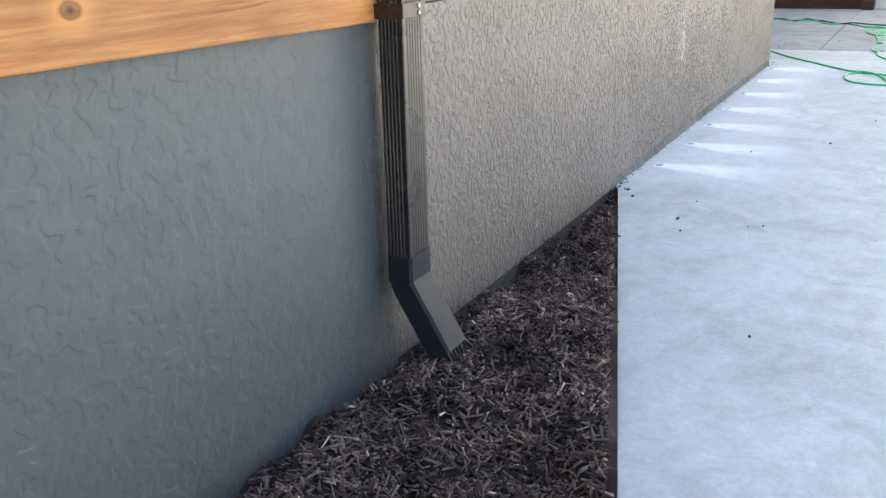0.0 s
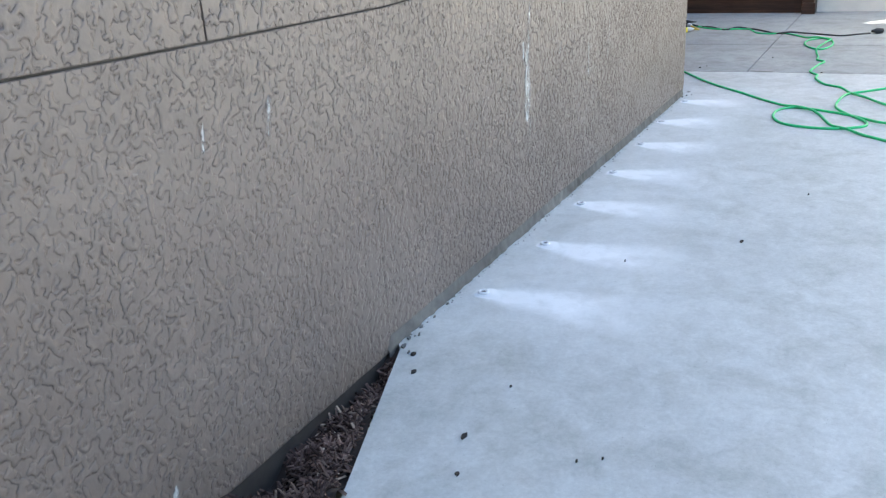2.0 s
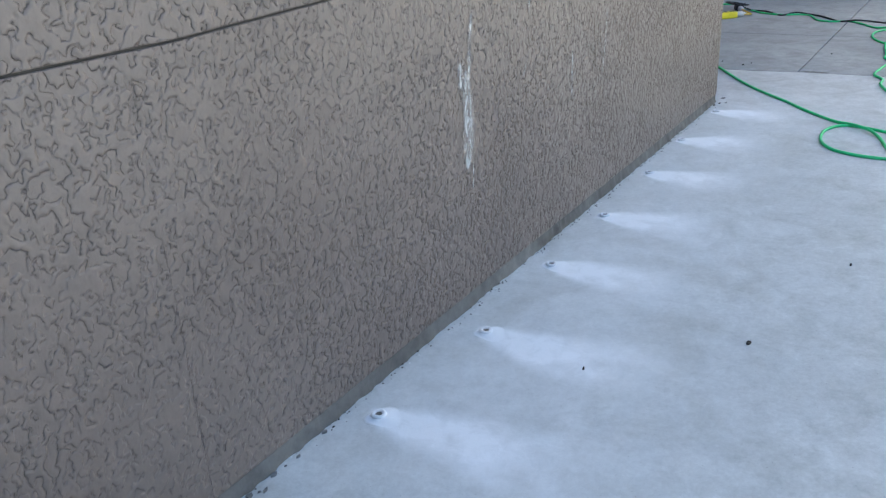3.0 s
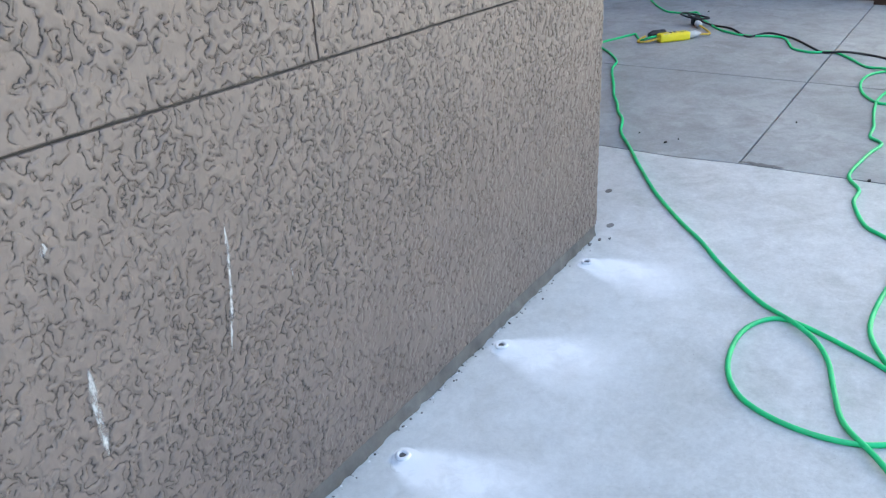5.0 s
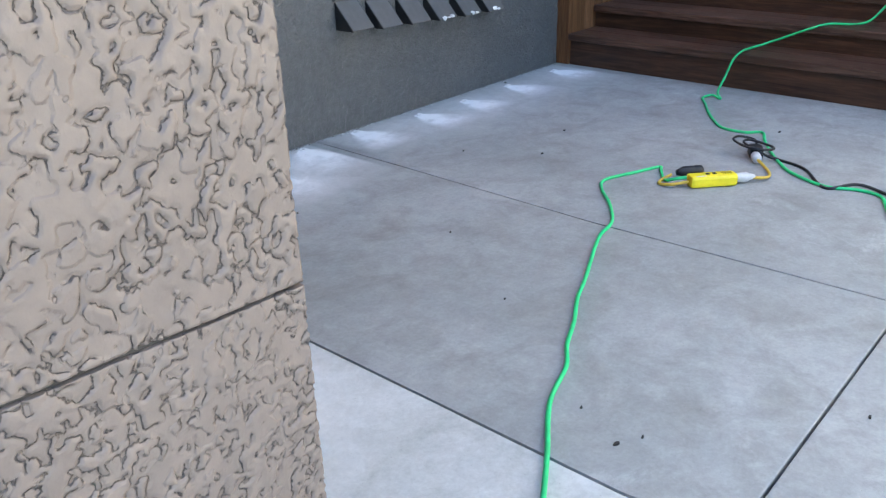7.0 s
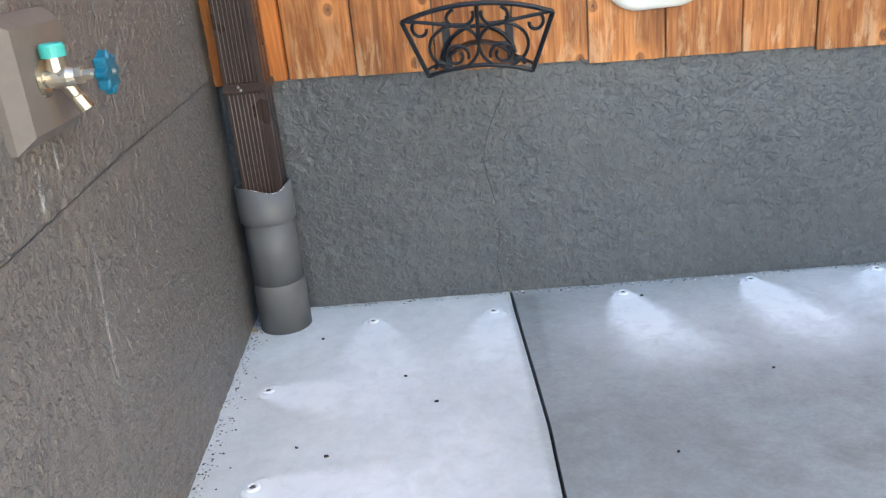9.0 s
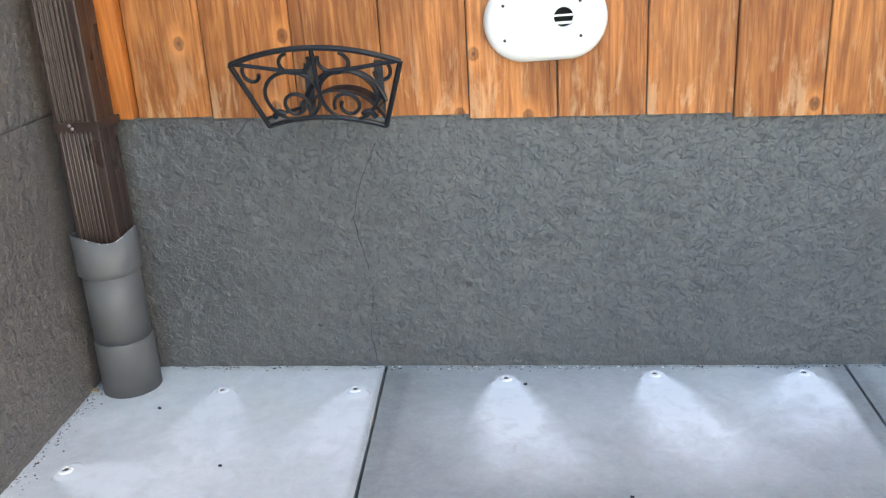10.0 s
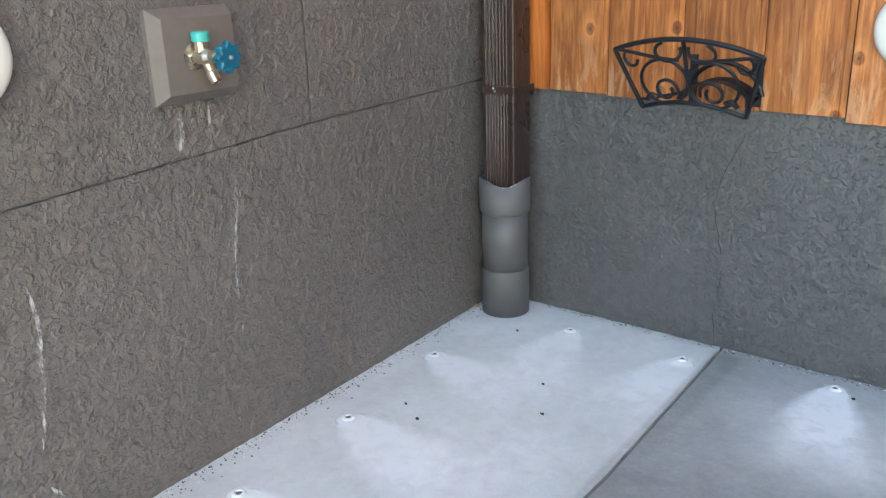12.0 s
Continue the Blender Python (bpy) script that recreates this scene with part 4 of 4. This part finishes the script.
HOLES_A = [(x, y, -90 + t, ln, wd * 1.0, i + 1, 1.45) for i, (x, y, t, ln, wd) in enumerate(((-2.63, -0.07, 4, 0.46, 0.11), (-2.25, -0.095, -8, 0.44, 0.11), (-1.86, -0.075, 2, 0.35, 0.10), (-1.475, -0.070, 6, 0.34, 0.11), (-1.045, -0.060, -3, 0.32, 0.11), (-0.63, -0.042, 5, 0.30, 0.13), (-0.175, -0.048, 0, 0.30, 0.10)))]
HOLES_C = [(x, y, -88 + t, ln, wd, i + 20, th * 1.25) for i, (x, y, t, ln, wd, th) in enumerate(((0.24, 1.942, 6, 0.44, 0.13, 1.2), (0.58, 1.948, -4, 0.38, 0.12, 1.1), (0.951, 2.004, 3, 0.48, 0.14, 1.15), (1.316, 2.026, 5, 0.48, 0.14, 1.15), (1.67, 2.030, -14, 0.32, 0.19, 0.9), (1.975, 2.036, 0, 0.28, 0.13, 1.1), (2.333, 1.99, 4, 0.26, 0.12, 1.1), (2.64, 1.975, 6, 0.24, 0.11, 1.1), (3.0, 1.98, 8, 0.24, 0.11, 1.1), (3.41, 1.975, 6, 0.24, 0.11, 1.1)))]
HOLES_B = [(x, y, t, ln, wd, i + 40, 1.45) for i, (x, y, t, ln, wd) in enumerate(((0.015, 1.592, -14, 0.40, 0.12), (0.065, 1.205, -12, 0.46, 0.14), (0.10, 0.85, -10, 0.42, 0.14)))]


def drill_hole(hole, material):
    """A small hole with a crust round it and a low mound of dust beside it."""
    x, y, way, seed = hole[0], hole[1], hole[2], hole[5]
    top = thing("drill_hole", "small drilled hole in concrete with white dust", "drill hole", "drill holes along the walls")
    a, r = np.meshgrid(np.linspace(0, 2 * math.pi, 21), np.linspace(0, 1, 9))
    R = 0.036 * r * (1 + 0.15 * np.sin(3 * a + seed))
    X, Y = x + R * np.cos(a) + 0.012 * math.cos(radians(way)), y + R * np.sin(a) + 0.012 * math.sin(radians(way))
    to_object("mound", grid_mesh("mound", np.stack((X, Y, 0.0009 + 0.0035 * (1 - r * r) ** 2), -1), np.clip(1.3 * (1 - r ** 3), 0, 1) + fan(X, Y, hole)), material, top, "low mound of white dust")
    line = [Vector((x + (0.0110 + 0.0014 * math.sin(3 * q + seed)) * math.cos(q), y + 0.0110 * math.sin(q), 0.0048)) for q in (2 * math.pi * i / 16 for i in range(17))]
    part("crust", tube_bm(line, 0.0046, 7), LINT, top, "white crust round the hole", smooth=True)
    part("bore", lathe_bm([(0.0085, 0.004), (0.0085, 0.0062)], 14, Matrix.Translation((x, y, 0))), FOOTING, top, "grey bore")
    return top


for hole in HOLES_A + HOLES_B:
    drill_hole(hole, DUST_LIGHT)
for hole in HOLES_C:
    drill_hole(hole, DUST_LIGHT if hole[0] < 0.62 else DUST_DARK)
for x, y in ((0.306, 0.09), (0.072, -0.012)):
    top = thing("plugged_hole", "grey mortar-plugged hole in the concrete", "plugged hole")
    part("plug", lathe_bm([(0.015, 0.0005), (0.012, 0.002), (0.006, 0.0015)], 9, Matrix.Translation((x, y, 0)) @ Matrix.Diagonal((1.1, 0.7, 1, 1))), CHIPPED, top)



def dust_film(x0, x1, y0, y1, holes, material, reach, most, bend=0.0, n=170):
    """The sheet of dust round a row of holes: a thin even film, and the fan of each hole in it."""
    X, Y = np.meshgrid(np.linspace(x0, x1, n), np.linspace(y0, y1, n))
    X = X + bend * np.clip((y1 - Y) / 1.22, 0, 1) * (X - x0) / (x1 - x0)
    thin, bare = X * 0, X * 0 + 1
    for h in holes:
        dx, dy = 0.4 * h[3] * math.cos(radians(h[2])), 0.4 * h[3] * math.sin(radians(h[2]))
        thin = thin + np.exp(-(((X - h[0] - dx) ** 2 + (Y - h[1] - dy) ** 2) / reach ** 2))
        bare = bare * (1 - fan(X, Y, h))
    c = 1 - bare * (1 - np.clip(thin * most, 0, most * 1.4) * (0.8 + 0.4 * field(X * 6, Y * 6, 9)))
    rim = np.minimum(np.minimum(np.linspace(0, 1, n), np.linspace(1, 0, n))[None, :], np.minimum(np.linspace(0, 1, n), np.linspace(1, 0, n))[:, None])
    c = c * np.clip(rim * 60, 0, 1)
    to_object("dust_film", grid_mesh("dust_film", np.stack((X, Y, X * 0 + 0.0006), -1), c), material, paving)


dust_film(-0.10, 0.632, 0.40, D - 0.004, HOLES_B + HOLES_C[:2], DUST_LIGHT, 0.40, 0.36, 0.046)
dust_film(0.70, 1.74, 1.2, D - 0.004, HOLES_C[2:5], DUST_DARK, 0.26, 0.34)
dust_film(1.80, 3.55, 1.5, D - 0.004, HOLES_C[5:], DUST_DARK, 0.20, 0.34, n=220)
dust_film(-2.9, 0.3, -0.85, -0.004, HOLES_A, DUST_LIGHT, 0.30, 0.20, n=330)

# chipped corner beside the slab joint, and the hairline cracks
top = thing("concrete_chip", "ragged chip broken from a slab corner", "chip")
rnd = random.Random(12)
bm = bmesh.new()
ring = [bm.verts.new((0.722 + 0.016 * math.cos(a) * rnd.uniform(0.25, 1.4), -0.275 + 0.075 * math.sin(a) * rnd.uniform(0.6, 1.2), 0.0012)) for a in (2 * math.pi * i / 44 for i in range(44))]
mid = bm.verts.new((0.722, -0.27, 0.0018))
for i in range(44):
    bm.faces.new((ring[i], ring[(i + 1) % 44], mid))
part("scar", bm, CHIPPED, top)


def crack(points, width, wall, flat_on_floor=False):
    r = random.Random(len(points) * 7)
    line = smooth_line(points, 0.012)
    line = [q + Vector((r.gauss(0, 0.002), r.gauss(0, 0.002) if flat_on_floor else 0, 0 if flat_on_floor else r.gauss(0, 0.001))) for q in line]
    return part("crack", tube_bm(line, width, 5), FILLER, wall)


crack([(0.655, D, 0.593), (0.600, D, 0.470), (0.590, D, 0.38), (0.618, D, 0.24), (0.606, D, 0.10), (0.612, D, 0.012)], 0.0007, wall_c)


# ---- lime streaks on the stucco ----
def streak(wall, place, points, width, strength=0.66):
    """A pale run down a wall along (u, z) points."""
    line = smooth_line([(u, 0.0, z) for u, z in points], 0.01)
    n = len(line)
    rows, cov = [], []
    for i, q in enumerate(line):
        f = i / (n - 1)
        w = width * (0.5 + 0.7 * float(field(np.array(q.z * 30 + q.x * 17), np.array(3.3), 5))) * min(1.0, 6 * f + 0.2, 6 * (1 - f) + 0.2)
        row = []
        for t in (-1, -0.5, 0, 0.5, 1):
            u = np.array(q.x + w * t)
            x, y, nx, ny = place(u)
            row.append((float(x + nx * 0.0022), float(y + ny * 0.0022), q.z))
        rows.append(row)
        cov.append([0, strength, strength * 1.3, strength, 0])
    to_object("lime_streak", grid_mesh("lime_streak", np.array(rows), np.array(cov)), LIME, wall)


for pts, w in (([(-2.10, 0.68), (-2.115, 0.60), (-2.125, 0.50)], 0.010), ([(-2.135, 0.56), (-2.13, 0.45), (-2.14, 0.34)], 0.036), ([(-2.155, 0.58), (-2.16, 0.52)], 0.022), ([(-2.115, 0.36), (-2.122, 0.285)], 0.005),
               ([(-1.818, 0.69), (-1.824, 0.645)], 0.007), ([(-1.826, 0.55), (-1.860, 0.49)], 0.005), ([(-1.562, 0.50), (-1.564, 0.44), (-1.566, 0.37)], 0.007), ([(-1.316, 0.59), (-1.325, 0.49), (-1.343, 0.40)], 0.005),
               ([(-3.304, 0.65), (-3.318, 0.575)], 0.009), ([(-3.47, 0.64), (-3.478, 0.59)], 0.005), ([(-1.572, 0.672), (-1.575, 0.655)], 0.012), ([(-1.204, 0.47), (-1.200, 0.45)], 0.004), ([(-3.66, 0.09), (-3.665, 0.06)], 0.012)):
    streak(wall_a, face_a, pts, w)
for pts, w in (([(1.045, 0.60), (1.032, 0.50), (1.02, 0.405), (1.02, 0.27)], 0.007), ([(0.565, 0.53), (0.575, 0.46), (0.566, 0.38), (0.563, 0.326), (0.54, 0.22)], 0.008), ([(0.54, 0.14), (0.594, 0.06)], 0.012), ([(0.93, 0.775), (0.925, 0.72), (0.915, 0.69)], 0.010), ([(1.0, 0.78), (0.995, 0.72)], 0.008)):
    streak(wall_b, face_b, pts, w)


# ---- cables ----
def cable(name, points, r, material, label, top=None, z=None):
    pts = [(p[0], p[1], p[2] if len(p) == 3 else r * 0.96) for p in points]
    line = smooth_line(pts, 0.014)
    bm = tube_bm(line, r, 10)
    if top is not None:
        return part(name, bm, material, top, label, smooth=True)
    return tagged(part(name, bm, material, smooth=True), label, "cable", "extension cords")


GR = 0.0058
cable("extension_cord", [(2.275, 0.590, 0.03), (2.20, 0.655, 0.025), (2.215, 0.705), (2.30, 0.765), (2.33, 0.785), (2.23, 0.825), (2.09, 0.875), (2.00, 0.835), (1.90, 0.745), (1.77, 0.66), (1.66, 0.635), (1.57, 0.60), (1.47, 0.555), (1.37, 0.51), (1.26, 0.465), (1.16, 0.41), (1.05, 0.36), (0.97, 0.31), (0.83, 0.26), (0.68, 0.165), (0.54, 0.08), (0.37, -0.03), (0.25, -0.12), (0.15, -0.205), (0.08, -0.27), (-0.01, -0.34), (-0.08, -0.40), (-0.14, -0.455), (-0.19, -0.51), (-0.245, -0.58, 0.013), (-0.30, -0.64, 0.013), (-0.36, -0.68), (-0.46, -0.71), (-0.56, -0.745), (-0.64, -0.81, 0.012), (-0.72, -0.89), (-0.85, -1.08), (-0.80, -1.3)], GR, GREEN, "bright green extension cord snaking over the concrete")
FROM_STEPS = [(4.30, 0.30, 0.425), (4.14, 0.45, 0.423), (4.07, 0.52, 0.40), (4.00, 0.60, 0.302), (3.87, 0.73, 0.302), (3.815, 0.80, 0.28), (3.80, 0.90, 0.235), (3.775, 0.99, 0.195), (3.70, 1.03, 0.182), (3.60, 1.03, 0.184), (3.557, 1.05, 0.150), (3.535, 1.075, 0.06), (3.45, 1.065, 0.012), (3.36, 1.01), (3.38, 1.06, 0.012), (3.33, 1.085), (3.24, 1.03), (3.12, 0.96), (3.02, 0.89), (2.93, 0.81), (2.92, 0.71), (2.96, 0.65), (2.86, 0.60), (2.74, 0.53), (2.64, 0.46), (2.55, 0.38), (2.48, 0.24), (2.51, 0.14), (2.49, 0.06), (2.38, 0.01), (2.29, -0.03), (2.25, -0.12), (2.285, -0.21), (2.19, -0.30), (2.07, -0.385)]
COIL = [(2.03, -0.48, 0.013), (1.90, -0.565), (1.70, -0.575), (1.54, -0.53), (1.62, -0.45), (1.79, -0.405), (1.95, -0.42), (2.04, -0.50), (1.93, -0.555, 0.013), (1.76, -0.535, 0.018), (1.60, -0.50), (1.42, -0.51), (1.24, -0.535), (1.13, -0.54), (1.07, -0.585), (0.97, -0.565), (0.87, -0.55), (0.76, -0.538), (0.70, -0.545), (0.62, -0.585), (0.53, -0.585), (0.44, -0.61), (0.36, -0.645), (0.32, -0.69), (0.28, -0.73), (0.16, -0.775), (0.04, -0.84, 0.012), (-0.12, -0.97), (-0.2, -1.2)]
cable("extension_cord", FROM_STEPS + COIL, GR, GREEN, "bright green extension cord coming down the wooden steps")
cable("extension_cord", [(0.45, -1.2), (0.33, -0.97), (0.20, -0.84), (0.12, -0.765), (-0.02, -0.738), (-0.20, -0.738), (-0.34, -0.80), (-0.45, -0.865), (-0.535, -0.875), (-0.595, -0.815), (-0.620, -0.743), (-0.616, -0.652), (-0.581, -0.568), (-0.520, -0.520), (-0.437, -0.495), (-0.337, -0.492), (-0.265, -0.517), (-0.232, -0.565), (-0.262, -0.655), (-0.335, -0.785), (-0.41, -0.87), (-0.50, -0.95, 0.012), (-0.55, -1.2)], GR, GREEN, "looped bright green extension cord lying on concrete")
cable("power_cord", [(2.635, 0.50, 0.02), (2.66, 0.46), (2.62, 0.36), (2.50, 0.27), (2.47, 0.22), (2.54, 0.15, 0.014), (2.53, 0.06), (2.47, -0.01), (2.36, -0.09), (2.27, -0.165), (2.265, -0.26, 0.016), (2.29, -0.36), (2.23, -0.47), (2.17, -0.60), (2.24, -0.70), (2.30, -0.78)], 0.0055, BLACK, "thin black power cord lying on concrete")
plug = thing("cord_connector", "black plug connector at the cord's end", "plug")
part("body", lathe_bm([(0.012, 0), (0.018, 0.006), (0.019, 0.05), (0.013, 0.058), (0.009, 0.08)], 16, Matrix.Translation((2.33, -0.86, 0.019)) @ pose(0, 0, 0, -90, 0, 22)), BLACK, plug, smooth=True)

# inline breaker box with its plugs
gfci = thing("inline_breaker", "yellow inline shock breaker with black test buttons", "breaker")
gm = pose(2.272, 0.556, 0.0, 0, 0, -42)
bm = box_bm(-0.085, 0.085, -0.027, 0.027, 0.002, 0.044, 0.011)
bmesh.ops.transform(bm, matrix=gm, verts=bm.verts[:])
case = part("case", bm, YELLOW, gfci)
for x in (-0.018, 0.006):
    bm = box_bm(x - 0.006, x + 0.006, -0.006, 0.006, 0.043, 0.0465, 0.001)
    bmesh.ops.transform(bm, matrix=gm, verts=bm.verts[:])
    part("button", bm, BLACK, case, "black button")
for x, y, w, h, m in ((-0.048, -0.018, 0.020, 0.0006, WHITE), (0.052, 0.006, 0.020, 0.0006, BLACK), (0.052, -0.004, 0.016, 0.0006, BLACK)):
    bm = box_bm(x - w, x + w, y - 0.002, y + 0.002, 0.0435, 0.0445)
    bmesh.ops.transform(bm, matrix=gm, verts=bm.verts[:])
    part("marking", bm, m, case)
bm = lathe_bm([(0.012, 0), (0.017, 0.01), (0.018, 0.045), (0.012, 0.058), (0.008, 0.075)], 16, gm @ Matrix.Translation((0.083, 0.004, 0.021)) @ pose(0, 0, 0, 0, 90, 0))
part("strain_relief", bm, CLEAR, gfci, "milky clear strain relief", smooth=True)
cable("lead", [(2.375, 0.462, 0.02), (2.43, 0.425, 0.012), (2.50, 0.44), (2.555, 0.49, 0.014), (2.575, 0.515, 0.02)], 0.0055, ORANGE, "yellow lead", gfci)
cable("lead", [(2.215, 0.610, 0.02), (2.165, 0.66, 0.012), (2.17, 0.705), (2.215, 0.715), (2.245, 0.695, 0.02)], 0.0055, ORANGE, "yellow lead", gfci)
bm = lathe_bm([(0.012, 0), (0.019, 0.006), (0.020, 0.030), (0.018, 0.036), (0.020, 0.042), (0.020, 0.075), (0.014, 0.088), (0.010, 0.10)], 18, Matrix.Translation((2.345, 0.625, 0.022)) @ pose(0, 0, 0, 0, -90, -38))
sock = part("socket", bm, BLACK, gfci, "ribbed black cord socket", smooth=True)
adapter = thing("plug_adapter", "black plug with a tangle of thin cord", "plug")
bm = box_bm(-0.035, 0.035, -0.025, 0.025, 0.001, 0.042, 0.009)
bmesh.ops.transform(bm, matrix=pose(2.665, 0.56, 0, 0, 0, 30), verts=bm.verts[:])
part("body", bm, BLACK, adapter)
bm = lathe_bm([(0.014, 0), (0.018, 0.008), (0.018, 0.04), (0.012, 0.05)], 16, Matrix.Translation((2.572, 0.515, 0.022)) @ pose(0, 0, 0, 0, 90, 32))
part("plug", bm, CLEAR, adapter, "milky clear plug", smooth=True)
cable("tangle", [(2.70, 0.57, 0.03), (2.745, 0.60, 0.04), (2.72, 0.65, 0.05), (2.65, 0.645, 0.056), (2.615, 0.59, 0.05), (2.62, 0.53, 0.045), (2.67, 0.495, 0.04), (2.72, 0.53, 0.035), (2.70, 0.60, 0.05), (2.64, 0.60, 0.055), (2.62, 0.54, 0.04), (2.635, 0.50, 0.02)], 0.0048, BLACK, "thin black cord", adapter)


# ---- litter on the concrete ----
def scrap(x, y, size, material, seed, z=0.0):
    r = random.Random(seed)
    bm = bmesh.new()
    n = 8
    ring = [(x + size * math.cos(a) * r.uniform(0.5, 1.2), y + 0.5 * size * math.sin(a) * r.uniform(0.5, 1.3)) for a in (2 * math.pi * i / n + seed for i in range(n))]
    lo = [bm.verts.new((p, q, z + 0.0006)) for p, q in ring]
    hi = [bm.verts.new((p, q, z + 0.003 + r.uniform(0, 0.003))) for p, q in ring]
    bm.faces.new(lo[::-1])
    bm.faces.new(hi)
    for i in range(n):
        j = (i + 1) % n
        bm.faces.new((lo[i], lo[j], hi[j], hi[i]))
    return tagged(part("leaf_scrap", bm, material), "small dark dry scrap lying on concrete", "litter", "litter on the paving")


for i, (x, y, s) in enumerate(((-3.24, -0.31, 0.016), (-3.35, -0.35, 0.009), (-3.21, -0.57, 0.006), (-3.235, -0.53, 0.007), (-3.06, -0.10, 0.012), (-2.99, -0.06, 0.014), (-3.04, -0.32, 0.006), (-4.0, -0.69, 0.008), (0.20, 1.30, 0.010), (0.43, 1.49, 0.007), (0.35, 1.62, 0.007), (0.11, 1.86, 0.006), (1.21, 1.53, 0.005), (0.92, 1.23, 0.005), (0.13, 1.34, 0.005), (0.80, 0.08, 0.014), (0.85, 0.05, 0.006), (0.86, 0.20, 0.006), (2.52, 1.33, 0.012), (2.21, 1.23, 0.009), (3.02, 0.60, 0.014), (0.72, -0.60, 0.012), (1.20, -0.28, 0.009), (-2.05, -0.62, 0.012), (-1.55, -0.75, 0.007), (-2.3, -0.35, 0.005), (2.05, 1.5, 0.006), (1.15, 0.62, 0.006), (1.4, 1.02, 0.006), (1.0, 1.98, 0.008), (3.05, 2.04, 0.014))):
    scrap(x, y, s * 0.75, LEAF, i + 1)
scrap(-0.098, 1.945, 0.016, LEAF_PALE, 77, 0.002)["label"] = "pale dry leaf scrap in the wall corner"

for i, (x, y, size) in enumerate(((-2.965, -0.020, 0.020), (-2.925, -0.012, 0.014), (-2.90, -0.026, 0.010), (-2.86, -0.010, 0.012), (-2.80, -0.014, 0.009), (-2.72, -0.010, 0.011), (-2.985, -0.045, 0.009), (-0.03, -0.022, 0.014), (-0.07, -0.012, 0.012), (-0.012, -0.045, 0.008))):
    tagged(scrap(x, y, size * 0.65, CHIPPED, 300 + i), "broken chip of grey mortar at the wall foot", "rubble", "mortar rubble")

# pale mortar crumbs along the feet of the walls
crumbs = thing("mortar_crumbs", "pale and dark crumbs of mortar along the wall foot", "debris")
crumbs["kind"] = "stuff"
rnd = random.Random(21)
for tone, count in ((LINT, 320), (CHIPPED, 700), (LEAF, 420)):
    verts, quads = [], []
    for i in range(count):
        side = rnd.random()
        if side < 0.45:
            x, y = rnd.uniform(0.06, END - 0.05), D - 0.004 - abs(rnd.gauss(0, 0.010))
        elif side < 0.80:
            y = rnd.uniform(0.3, D - 0.05)
            x = LEAN_B * y + 0.004 + abs(rnd.gauss(0, 0.022))
        else:
            x, y = rnd.uniform(-2.95, -0.01), -0.002 - abs(rnd.gauss(0, 0.010))
        r = rnd.uniform(0.0012, 0.0042)
        o = len(verts)
        verts += [(x + r * math.cos(a) * rnd.uniform(0.6, 1.3), y + r * 0.8 * math.sin(a), 0.0004) for a in (0, 1.57, 3.14, 4.71)] + [(x, y, r * rnd.uniform(0.6, 1.2))]
        quads += [[o, o + 1, o + 4], [o + 1, o + 2, o + 4], [o + 2, o + 3, o + 4], [o + 3, o, o + 4]]
    me = bpy.data.meshes.new("crumbs")
    me.from_pydata(verts, [], quads)
    to_object("crumbs", me, tone, crumbs)
